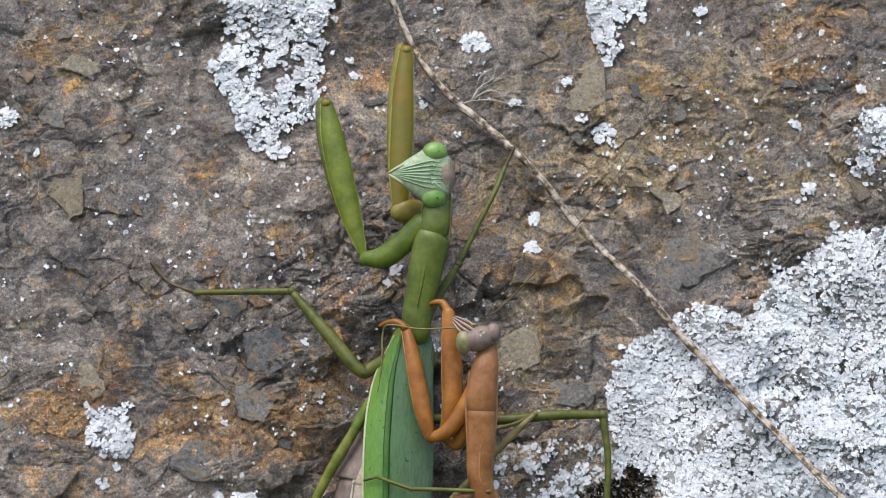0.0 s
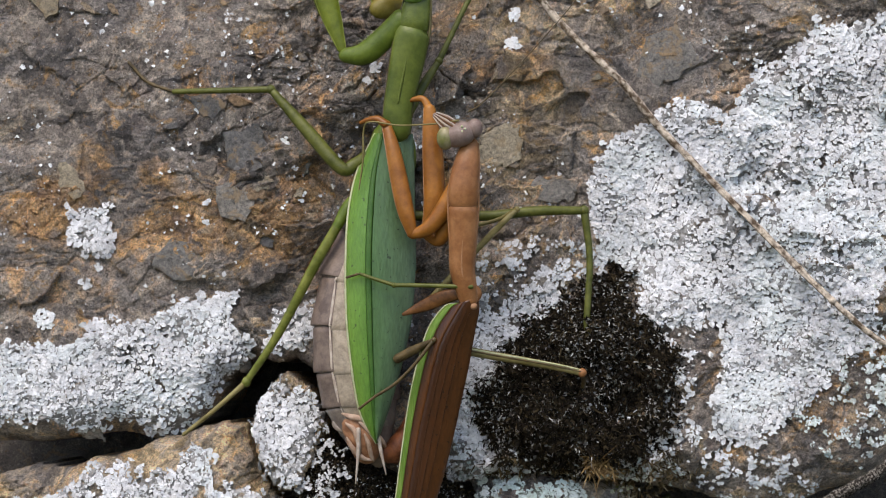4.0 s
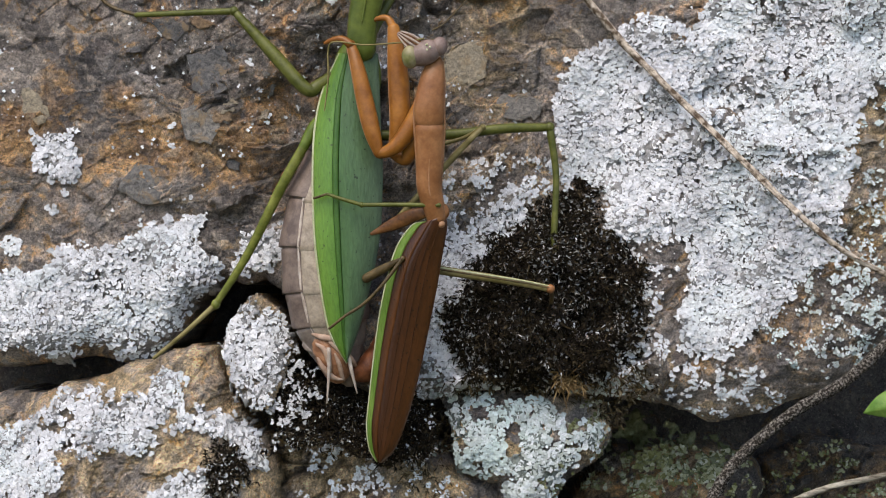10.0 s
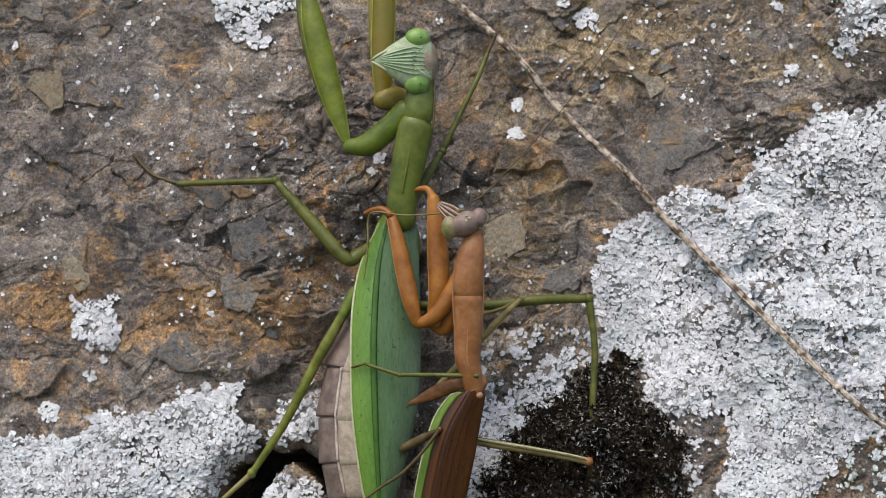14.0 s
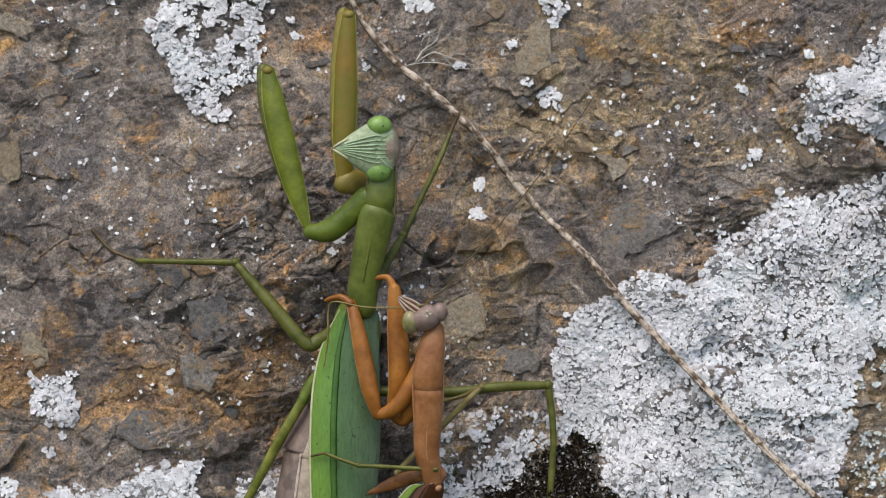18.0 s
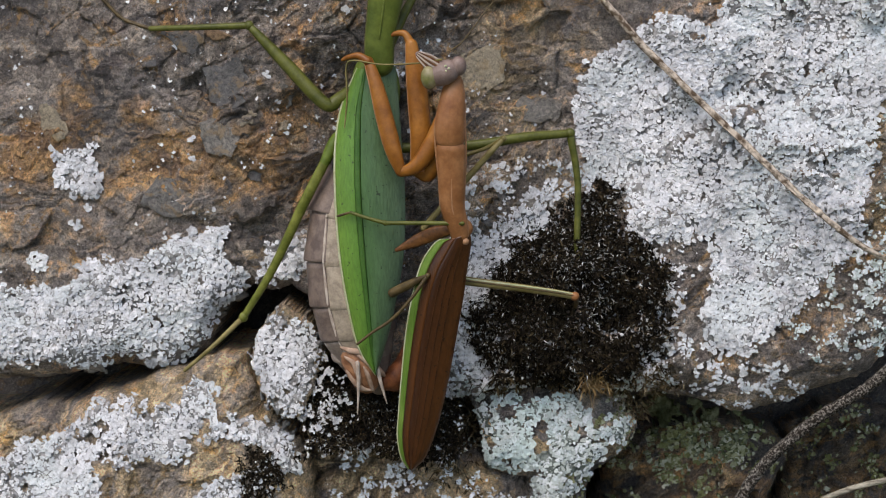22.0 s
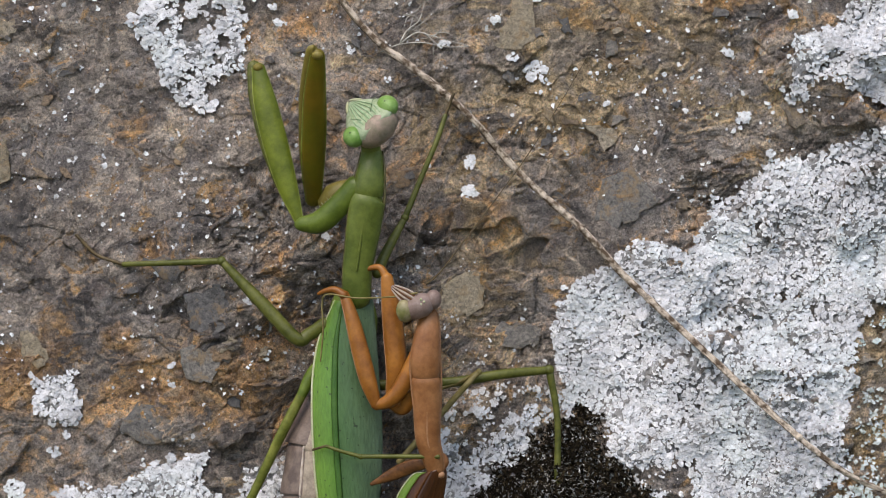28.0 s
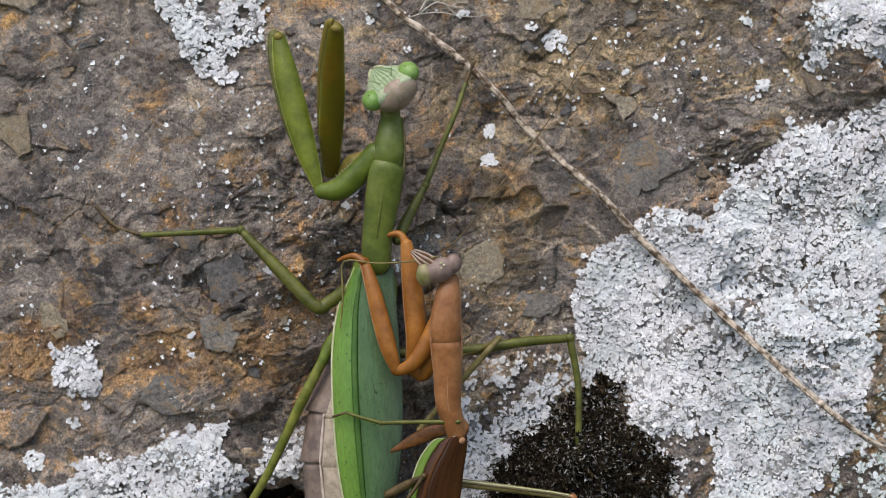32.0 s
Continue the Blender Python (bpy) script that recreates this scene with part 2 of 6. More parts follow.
F_WING_RIGHT = [(-9.5, -7.4, 10.0), (-9.3, -13.7, 10.0), (-9.2, -20.4, 10.0), (-9.1, -28.0, 10.0), (-9.7, -37.5, 9.8), (-11.0, -44.2, 9.8), (-12.9, -51.3, 9.8), (-14.5, -56.0, 9.8), (-15.7, -59.0, 9.6)]
F_ABD = [(-14.0, -17.0, 5.0), (-16.8, -23.7, 5.2), (-18.6, -30.4, 5.6), (-19.4, -37.2, 6.0), (-19.5, -43.9, 6.2), (-19.1, -49.7, 6.2), (-18.4, -54.0, 6.0), (-17.4, -57.9, 6.0), (-16.5, -60.8, 5.8), (-15.8, -62.7, 5.0)]
F_CERCI = [(-18.8, -57.0, 10.2), (-18.9, -61.1, 9.8), (-19.4, -66.1, 9.0), (-15.6, -58.0, 9.4), (-15.0, -61.2, 9.4), (-14.3, -64.6, 8.6)]
M_PRO = [(0.5, -10.0, 17.5), (-0.0, -13.0, 18.0), (-0.6, -17.2, 18.0), (-0.7, -21.3, 17.5), (-0.8, -25.9, 17.0), (-1.0, -30.5, 16.5), (-0.5, -33.3, 16.0), (0.0, -35.9, 15.5)]
M_HEAD = [(-1.2, -8.7, 19.0), (-3.5, -9.3, 19.4), (1.3, -7.7, 19.0), (-5.2, -5.4, 18.6)]
M_FEML = [(-13.8, -6.0, 13.0), (-12.6, -10.3, 14.0), (-11.5, -15.6, 14.5), (-10.4, -20.8, 15.0), (-9.3, -24.8, 15.0)]
M_COXL = [(-9.4, -24.8, 15.0), (-6.7, -23.8, 15.5), (-4.0, -20.6, 15.5), (-1.8, -16.4, 15.5)]
M_TARL = [(-13.8, -6.2, 13.5), (-15.3, -5.2, 13.0), (-17.0, -5.3, 12.5), (-18.2, -5.7, 12.0)]
M_FEMR = [(-6.5, -3.6, 13.5), (-6.1, -8.5, 13.5), (-5.8, -14.2, 13.5), (-5.8, -19.4, 13.5), (-6.9, -24.1, 13.0)]
M_COXR = [(-7.1, -24.7, 13.0), (-4.8, -25.4, 13.5), (-3.2, -21.4, 14.0), (-1.4, -17.3, 14.5)]
M_TARR = [(-6.5, -3.8, 13.5), (-7.5, -2.0, 13.0), (-9.2, -1.9, 12.5), (-11.1, -2.5, 12.0)]
M_MIDL = [(0.6, -33.6, 17.0), (-6.0, -33.3, 16.0), (-12.4, -33.1, 14.5), (-15.5, -32.1, 14.3), (-18.2, -31.1, 13.6), (-20.5, -31.7, 12.6)]
M_MIDLF = [(-1.2, -34.6, 15.5), (-4.2, -35.2, 14.5), (-7.3, -36.4, 13.5), (-11.0, -37.9, 12.8)]
M_MIDR = [(-6.5, -34.9, 8.0), (-0.5, -28.7, 9.5), (5.4, -22.7, 10.0), (7.9, -20.3, 9.5), (4.9, -21.8, 8.5), (0.5, -23.0, 8.5)]
M_HINDL = [(-12.2, -45.3, 11.5), (-9.2, -43.8, 13.0), (-5.8, -42.2, 15.0), (-9.0, -46.2, 14.8), (-12.3, -49.4, 14.0), (-15.7, -51.5, 13.4), (-18.4, -53.5, 12.6)]
M_HINDR = [(-3.9, -43.1, 8.5), (0.1, -44.1, 8.5), (9.5, -45.8, 8.5), (15.2, -46.9, 8.5), (18.6, -47.7, 8.3)]
M_WING_EDGE = [(-2.2, -36.2, 15.0), (-4.1, -36.7, 14.5), (-6.7, -40.1, 13.5), (-8.5, -45.2, 12.5), (-10.1, -51.8, 11.5), (-11.2, -58.4, 10.5), (-12.3, -66.0, 9.5), (-12.8, -70.3, 9.0), (-12.4, -74.1, 8.5), (-11.3, -76.2, 8.0)]
M_WING_MID = [(-0.8, -36.0, 16.5), (-1.7, -37.5, 16.3), (-4.1, -41.6, 15.6), (-5.8, -46.2, 14.6), (-7.3, -52.3, 13.4), (-8.7, -58.4, 12.2), (-10.1, -66.0, 11.0), (-10.8, -70.2, 10.3), (-11.0, -73.6, 9.5), (-10.9, -76.2, 8.4)]
M_WING_RIGHT = [(1.6, -35.4, 15.0), (1.7, -37.3, 14.6), (0.8, -41.7, 13.8), (-0.1, -46.4, 13.0), (-1.4, -52.0, 12.0), (-2.7, -57.6, 11.0), (-4.4, -64.2, 10.0), (-6.1, -69.5, 9.2), (-8.2, -74.2, 8.6), (-10.5, -76.4, 8.0)]
M_ABD = [(-2.7, -40.6, 10.0), (-5.3, -47.2, 9.0), (-7.9, -52.8, 8.0), (-10.1, -57.5, 7.4), (-12.4, -60.4, 7.0), (-14.4, -61.3, 6.8)]
M_ANT_R = [(0.3, -5.1, 20.0), (2.4, -3.5, 18.0), (7.3, 2.5, 12.0), (13.0, 9.4, 8.0), (18.8, 16.8, 5.0), (24.8, 25.4, 4.0), (30.2, 33.6, 3.0)]
M_ANT_L = [(-1.3, -6.5, 20.0), (-5.5, -6.9, 19.0), (-11.3, -6.8, 17.0), (-16.2, -5.9, 15.0), (-17.5, -7.1, 13.5), (-17.7, -11.8, 12.6), (-18.5, -17.0, 12.0)]

def at(p, lift=0.0):
    return Vector((p[0] * MM, -(p[2] + lift) * MM, p[1] * MM))


# ---------- materials ----------
def nodes_of(name):
    m = bpy.data.materials.new(name)
    m.use_nodes = True
    t = m.node_tree
    return m, t, t.nodes["Principled BSDF"]


def node(t, kind, **values):
    n = t.nodes.new("ShaderNode" + kind)
    for k, v in values.items():
        n.inputs[k.replace("_", " ")].default_value = v
    return n


def mm_space(t):
    co = t.nodes.new("ShaderNodeTexCoord")
    mp = t.nodes.new("ShaderNodeMapping")
    mp.inputs["Scale"].default_value = (1000, 1000, 1000)
    t.links.new(co.outputs["Object"], mp.inputs["Vector"])
    return mp.outputs["Vector"]


def grain(t, vec, scale, detail=4.0, rough=0.6, warp=0.0):
    n = node(t, "TexNoise", Scale=scale, Detail=detail, Roughness=rough, Distortion=warp)
    t.links.new(vec, n.inputs["Vector"])
    return n.outputs["Fac"]


def ramp(t, fac, stops):
    r = t.nodes.new("ShaderNodeValToRGB")
    e = r.color_ramp.elements
    while len(e) < len(stops):
        e.new(0.5)
    for k, (p, c) in zip(e, stops):
        k.position, k.color = p, (*c, 1)
    t.links.new(fac, r.inputs["Fac"])
    return r.outputs["Color"]


def span(t, fac, lo, hi):
    n = node(t, "MapRange")
    n.inputs["From Min"].default_value, n.inputs["From Max"].default_value = lo, hi
    t.links.new(fac, n.inputs["Value"])
    return n.outputs["Result"]


def mix(t, fac, a, b, mode="MIX"):
    n = t.nodes.new("ShaderNodeMix")
    n.data_type, n.blend_type = "RGBA", mode
    for sock, v in ((n.inputs[0], fac), (n.inputs[6], a), (n.inputs[7], b)):
        if hasattr(v, "links"):
            t.links.new(v, sock)
        else:
            sock.default_value = v if isinstance(v, float) else (*v, 1)
    return n.outputs[2]


def times(t, a, b):
    n = t.nodes.new("ShaderNodeMath")
    n.operation = "MULTIPLY"
    for sock, v in zip(n.inputs, (a, b)):
        if hasattr(v, "links"):
            t.links.new(v, sock)
        else:
            sock.default_value = v
    return n.outputs[0]


def relief(t, bsdf, fac, strength, depth):
    b = node(t, "Bump", Strength=strength, Distance=depth)
    t.links.new(fac, b.inputs["Height"])
    t.links.new(b.outputs["Normal"], bsdf.inputs["Normal"])


def attribute(t, name):
    a = t.nodes.new("ShaderNodeAttribute")
    a.attribute_name = name
    return a.outputs["Fac"]


def rock_material(name, dim=1.0):
    """Grey slate with iron-stained and tan zones, plates of differing tone, fine flakes and mineral dust."""
    m, t, bsdf = nodes_of(name)
    vec = mm_space(t)
    c = lambda r, g, b: (r * dim, g * dim, b * dim)
    grey = ramp(t, grain(t, vec, 0.22, 7, 0.68, 0.4), [(0.34, c(0.14, 0.134, 0.132)), (0.46, c(0.28, 0.264, 0.255)), (0.56, c(0.38, 0.36, 0.34)), (0.68, c(0.55, 0.52, 0.48))])
    rust = ramp(t, grain(t, vec, 0.3, 6, 0.7, 0.8), [(0.28, c(0.15, 0.105, 0.075)), (0.43, c(0.32, 0.215, 0.13)), (0.57, c(0.52, 0.35, 0.18)), (0.72, c(0.60, 0.47, 0.29))])
    tan = ramp(t, grain(t, vec, 0.25, 6, 0.65, 0.5), [(0.34, c(0.22, 0.18, 0.12)), (0.48, c(0.46, 0.385, 0.255)), (0.64, c(0.70, 0.60, 0.43))])
    dark = ramp(t, grain(t, vec, 0.5, 5, 0.6), [(0.34, c(0.075, 0.075, 0.079)), (0.62, c(0.20, 0.20, 0.212))])
    col = mix(t, span(t, attribute(t, "rust"), 0.25, 0.75), grey, rust)
    col = mix(t, span(t, attribute(t, "tan"), 0.25, 0.75), col, tan)
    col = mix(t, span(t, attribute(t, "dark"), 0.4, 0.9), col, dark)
    ochre = span(t, grain(t, vec, 0.5, 6, 0.75, 0.8), 0.57, 0.64)
    col = mix(t, times(t, ochre, 0.7), col, c(0.44, 0.29, 0.13))
    mauve = span(t, grain(t, vec, 0.16, 5, 0.65, 0.3), 0.55, 0.68)
    col = mix(t, times(t, mauve, 0.45), col, c(0.24, 0.205, 0.215))
    slate = span(t, grain(t, vec, 0.085, 4, 0.55, 0.5), 0.53, 0.60)
    col = mix(t, times(t, slate, 0.6), col, c(0.25, 0.255, 0.275))
    iron = span(t, grain(t, vec, 0.15, 5, 0.7, 0.9), 0.58, 0.66)
    col = mix(t, times(t, iron, 0.65), col, c(0.54, 0.34, 0.12))
    tone = ramp(t, attribute(t, "tone"), [(0.2, (0.38, 0.38, 0.40)), (0.5, (0.95, 0.94, 0.93)), (0.8, (1.6, 1.56, 1.5))])
    col = mix(t, 0.85, col, tone, "MULTIPLY")
    fine = ramp(t, grain(t, vec, 2.2, 6, 0.8, 0.5), [(0.36, (0.34, 0.33, 0.33)), (0.48, (0.92, 0.92, 0.92)), (0.62, (1.7, 1.66, 1.6))])
    col = mix(t, 0.9, col, fine, "MULTIPLY")
    pale = mix(t, grain(t, vec, 1.8, 4, 0.7), (0.05, 0.05, 0.045), (0.5, 0.5, 0.52))
    col = mix(t, times(t, attribute(t, "crust"), 0.6), col, pale)
    speck = span(t, grain(t, vec, 1.5, 4, 0.75), 0.60, 0.65)
    col = mix(t, times(t, speck, 0.6), col, c(0.55, 0.53, 0.50))
    pits = span(t, grain(t, vec, 0.9, 6, 0.78, 0.6), 0.42, 0.36)
    col = mix(t, times(t, pits, 0.75), col, c(0.04, 0.037, 0.034))
    col = mix(t, 1.0, col, (1.10, 1.0, 0.92), "MULTIPLY")
    t.links.new(col, bsdf.inputs["Base Color"])
    bsdf.inputs["Roughness"].default_value = 0.68
    bsdf.inputs["Specular IOR Level"].default_value = 0.4
    relief(t, bsdf, grain(t, vec, 1.3, 9, 0.82, 0.8), 1.0, 0.0022)
    return m


def flake_material(name, stops):
    """Loose slate flakes: each one grey, tan or rusty by chance, with fine grain."""
    m, t, bsdf = nodes_of(name)
    vec = mm_space(t)
    info = t.nodes.new("ShaderNodeObjectInfo")
    col = ramp(t, info.outputs["Random"], stops)
    fine = ramp(t, grain(t, vec, 1.6, 7, 0.8, 0.5), [(0.36, (0.35, 0.34, 0.33)), (0.48, (0.95, 0.94, 0.92)), (0.62, (1.7, 1.62, 1.5))])
    col = mix(t, 0.9, col, fine, "MULTIPLY")
    stain = span(t, grain(t, vec, 0.4, 5, 0.7, 0.5), 0.52, 0.62)
    col = mix(t, times(t, stain, 0.6), col, (0.36, 0.24, 0.12))
    t.links.new(col, bsdf.inputs["Base Color"])
    bsdf.inputs["Roughness"].default_value = 0.65
    bsdf.inputs["Specular IOR Level"].default_value = 0.35
    relief(t, bsdf, grain(t, vec, 1.1, 8, 0.8, 0.5), 1.0, 0.001)
    return m


def lichen_material(name, a, b, shade, worn=1.0):
    """A chalky crust: two pale tones by areas, mottled, with darker grit in its pits."""
    m, t, bsdf = nodes_of(name)
    vec = mm_space(t)
    col = mix(t, attribute(t, "tone"), a, b)
    col = mix(t, 0.8, col, ramp(t, grain(t, vec, 0.14, 4, 0.6), [(0.36, (0.78, 0.79, 0.81)), (0.54, (1, 1, 1))]), "MULTIPLY")
    col = mix(t, 0.7, col, ramp(t, grain(t, vec, 1.4, 6, 0.75, 0.3), [(0.36, (0.45, 0.45, 0.46)), (0.46, (0.88, 0.88, 0.88)), (0.56, (1.05, 1.05, 1.05))]), "MULTIPLY")
    pits = span(t, grain(t, vec, 0.62, 6, 0.8, 0.6), 0.41, 0.36)
    col = mix(t, times(t, pits, 0.6 * worn), col, shade)
    bend = t.nodes.new("ShaderNodeVectorMath")
    bend.operation = "MULTIPLY_ADD"
    warp = node(t, "TexNoise", Scale=1.1, Detail=3.0)
    t.links.new(vec, warp.inputs["Vector"])
    t.links.new(warp.outputs["Color"], bend.inputs[0])
    bend.inputs[1].default_value = (1.6, 1.6, 1.6)
    t.links.new(vec, bend.inputs[2])
    web = t.nodes.new("ShaderNodeTexVoronoi")
    web.feature = "DISTANCE_TO_EDGE"
    web.inputs["Scale"].default_value = 0.75
    t.links.new(bend.outputs["Vector"], web.inputs["Vector"])
    crazed = times(t, span(t, web.outputs["Distance"], 0.13, 0.03), span(t, grain(t, vec, 0.4, 5, 0.75), 0.50, 0.56))
    col = mix(t, times(t, crazed, 0.35 * worn), col, shade)
    t.links.new(col, bsdf.inputs["Base Color"])
    bsdf.inputs["Roughness"].default_value = 0.95
    bsdf.inputs["Specular IOR Level"].default_value = 0.08
    relief(t, bsdf, grain(t, vec, 2.2, 6, 0.75, 0.4), 0.6, 0.0005)
    return m


def lobe_material(name, stops, tint):
    """Powdery lichen lobes: each of its own pale tone, greener or greyer over wider areas, finely mealy."""
    m, t, bsdf = nodes_of(name)
    geo = t.nodes.new("ShaderNodeNewGeometry")
    vec = mm_space(t)
    col = ramp(t, geo.outputs["Random Per Island"], stops)
    col = mix(t, times(t, span(t, grain(t, vec, 0.07, 4, 0.6, 0.3), 0.48, 0.62), 0.55), col, tint)
    col = mix(t, 0.8, col, ramp(t, grain(t, vec, 0.10, 4, 0.65), [(0.36, (0.72, 0.72, 0.73)), (0.52, (1, 1, 1))]), "MULTIPLY")
    col = mix(t, 0.7, col, ramp(t, grain(t, vec, 1.7, 5, 0.75), [(0.36, (0.55, 0.55, 0.55)), (0.48, (0.95, 0.95, 0.95)), (0.6, (1.06, 1.06, 1.06))]), "MULTIPLY")
    t.links.new(col, bsdf.inputs["Base Color"])
    bsdf.inputs["Roughness"].default_value = 0.95
    bsdf.inputs["Specular IOR Level"].default_value = 0.06
    relief(t, bsdf, grain(t, vec, 2.8, 6, 0.78), 0.8, 0.0004)
    return m


def scatter_material(name, stops, rough=0.9, bump=0.0):
    """Colours spread over the many small pieces of one mesh."""
    m, t, bsdf = nodes_of(name)
    geo = t.nodes.new("ShaderNodeNewGeometry")
    col = ramp(t, geo.outputs["Random Per Island"], stops)
    vec = mm_space(t)
    col = mix(t, 0.45, col, ramp(t, grain(t, vec, 1.6, 4, 0.7), [(0.3, (0.45, 0.45, 0.45)), (0.6, (1, 1, 1))]), "MULTIPLY")
    col = mix(t, 0.35, col, ramp(t, grain(t, vec, 0.12, 3, 0.6), [(0.35, (0.55, 0.56, 0.58)), (0.65, (1, 1, 1))]), "MULTIPLY")
    t.links.new(col, bsdf.inputs["Base Color"])
    bsdf.inputs["Roughness"].default_value = rough
    bsdf.inputs["Specular IOR Level"].default_value = 0.15
    if bump:
        relief(t, bsdf, grain(t, vec, 3.0, 4, 0.7), 0.7, bump)
    return m


def skin(name, a, b, scale=0.5, rough=0.42, stretch=(1, 1, 1), spec=0.28, depth=0.00012, lo=0.36, hi=0.64):
    """Insect cuticle: two tones, faint speckle and fine relief."""
    m, t, bsdf = nodes_of(name)
    co = t.nodes.new("ShaderNodeTexCoord")
    mp = t.nodes.new("ShaderNodeMapping")
    mp.inputs["Scale"].default_value = tuple(1000 * s for s in stretch)
    t.links.new(co.outputs["Object"], mp.inputs["Vector"])
    vec = mp.outputs["Vector"]
    col = ramp(t, grain(t, vec, scale, 5, 0.6, 0.2), [(lo, a), (hi, b)])
    col = mix(t, 0.4, col, ramp(t, grain(t, vec, scale * 6, 3, 0.6), [(0.3, (0.6, 0.6, 0.6)), (0.6, (1, 1, 1))]), "MULTIPLY")
    t.links.new(col, bsdf.inputs["Base Color"])
    bsdf.inputs["Roughness"].default_value = rough
    bsdf.inputs["Specular IOR Level"].default_value = spec
    relief(t, bsdf, grain(t, vec, scale * 5, 4, 0.65), 0.6, depth)
    return m


def wing_skin(name, near, far, speck, rough=0.42):
    """A wing case: one tone passing into another across it, a faint net of veins, and small dark specks."""
    m, t, bsdf = nodes_of(name)
    co = t.nodes.new("ShaderNodeTexCoord")
    mp = t.nodes.new("ShaderNodeMapping")
    mp.inputs["Scale"].default_value = (1000, 1000, 280)
    t.links.new(co.outputs["Object"], mp.inputs["Vector"])
    vec = mp.outputs["Vector"]
    col = mix(t, attribute(t, "across"), near, far)
    col = mix(t, 0.5, col, ramp(t, grain(t, vec, 0.45, 5, 0.6, 0.2), [(0.34, (0.68, 0.70, 0.66)), (0.62, (1.12, 1.1, 1.08))]), "MULTIPLY")
    col = mix(t, 0.5, col, ramp(t, grain(t, vec, 2.6, 3, 0.6), [(0.34, (0.6, 0.62, 0.6)), (0.6, (1.05, 1.05, 1.05))]), "MULTIPLY")
    col = mix(t, times(t, span(t, grain(t, mm_space(t), 1.5, 2, 0.4), 0.69, 0.72), 0.8), col, speck)
    t.links.new(col, bsdf.inputs["Base Color"])
    bsdf.inputs["Roughness"].default_value = rough
    bsdf.inputs["Specular IOR Level"].default_value = 0.4
    web = t.nodes.new("ShaderNodeTexVoronoi")
    web.feature = "DISTANCE_TO_EDGE"
    web.inputs["Scale"].default_value = 1.5
    t.links.new(vec, web.inputs["Vector"])
    relief(t, bsdf, web.outputs["Distance"], 0.35, 0.0003)
    return m


ROCK = rock_material("slate_rock", 1.18)
TAN_ROCK = rock_material("pale_tan_rock", 1.4)
FLAKE = flake_material("slate_flake", [(0.0, (0.10, 0.10, 0.105)), (0.35, (0.19, 0.18, 0.175)), (0.6, (0.26, 0.235, 0.205)), (0.8, (0.26, 0.18, 0.115)), (1.0, (0.34, 0.30, 0.24))])
FLAKE_DARK = flake_material("dark_slate_flake", [(0.0, (0.15, 0.147, 0.15)), (1.0, (0.24, 0.225, 0.21))])
FLAKE_TAN = flake_material("tan_slate_flake", [(0.0, (0.26, 0.215, 0.155)), (1.0, (0.36, 0.31, 0.235))])
# the same rock dimmed: shade of the gaps put into its colour
SHADED_ROCK = rock_material("gap_shaded_rock", 0.8)
CRUST_GREY = lichen_material("grey_lichen_crust", (0.20, 0.195, 0.19), (0.42, 0.41, 0.41), (0.03, 0.03, 0.028))
CRUST_TEAL = lichen_material("blue_grey_lichen_crust", (0.12, 0.14, 0.12), (0.30, 0.33, 0.31), (0.05, 0.055, 0.04))
CRUST_OLIVE = lichen_material("green_grey_lichen_crust", (0.12, 0.14, 0.06), (0.26, 0.28, 0.19), (0.04, 0.04, 0.025))
LOBE_WHITE = lobe_material("white_lichen_lobe", [(0.0, (0.64, 0.63, 0.64)), (0.3, (0.77, 0.765, 0.785)), (1.0, (0.88, 0.875, 0.90))], (0.78, 0.83, 0.84))
LOBE_SPOT = lobe_material("white_lichen_spot", [(0.0, (0.72, 0.72, 0.73)), (1.0, (0.90, 0.90, 0.92))], (0.85, 0.87, 0.87))
LOBE_TEAL = lobe_material("blue_grey_lichen_lobe", [(0.0, (0.50, 0.54, 0.50)), (0.5, (0.68, 0.73, 0.72)), (1.0, (0.84, 0.86, 0.88))], (0.64, 0.78, 0.76))
LOBE_OLIVE = lobe_material("green_grey_lichen_lobe", [(0.0, (0.10, 0.10, 0.035)), (0.6, (0.32, 0.33, 0.19)), (1.0, (0.60, 0.60, 0.50))], (0.28, 0.29, 0.12))
MOSS_DARK = scatter_material("dark_moss", [(0.0, (0.005, 0.0035, 0.0022)), (0.6, (0.014, 0.0095, 0.005)), (0.88, (0.034, 0.024, 0.012)), (1.0, (0.085, 0.064, 0.034))])
MOSS_HAIR = scatter_material("pale_moss_hair", [(0.0, (0.20, 0.19, 0.17)), (1.0, (0.60, 0.60, 0.60))])
DRY_MOSS = scatter_material("dry_moss", [(0.0, (0.10, 0.055, 0.02)), (1.0, (0.42, 0.28, 0.13))])
DEBRIS = scatter_material("brown_plant_debris", [(0.0, (0.02, 0.014, 0.008)), (0.5, (0.075, 0.05, 0.025)), (0.85, (0.17, 0.12, 0.06)), (1.0, (0.34, 0.29, 0.2))])
STEM = skin("dry_stem", (0.105, 0.07, 0.045), (0.62, 0.52, 0.42), 1.3, 0.8, (0.5, 1, 0.5), 0.2, 0.0005, 0.40, 0.58)
STEM_DARK = skin("dark_stem_fibre", (0.06, 0.045, 0.03), (0.22, 0.17, 0.12), 1.0, 0.8)
BARK = skin("speckled_bark", (0.022, 0.017, 0.013), (0.40, 0.36, 0.32), 2.6, 0.9, (1, 1, 1), 0.15, 0.0012, 0.46, 0.70)
STRAW_TAN = skin("straw", (0.07, 0.055, 0.038), (0.44, 0.40, 0.32), 1.2, 0.75, (0.25, 1, 1), 0.2, 0.0003)
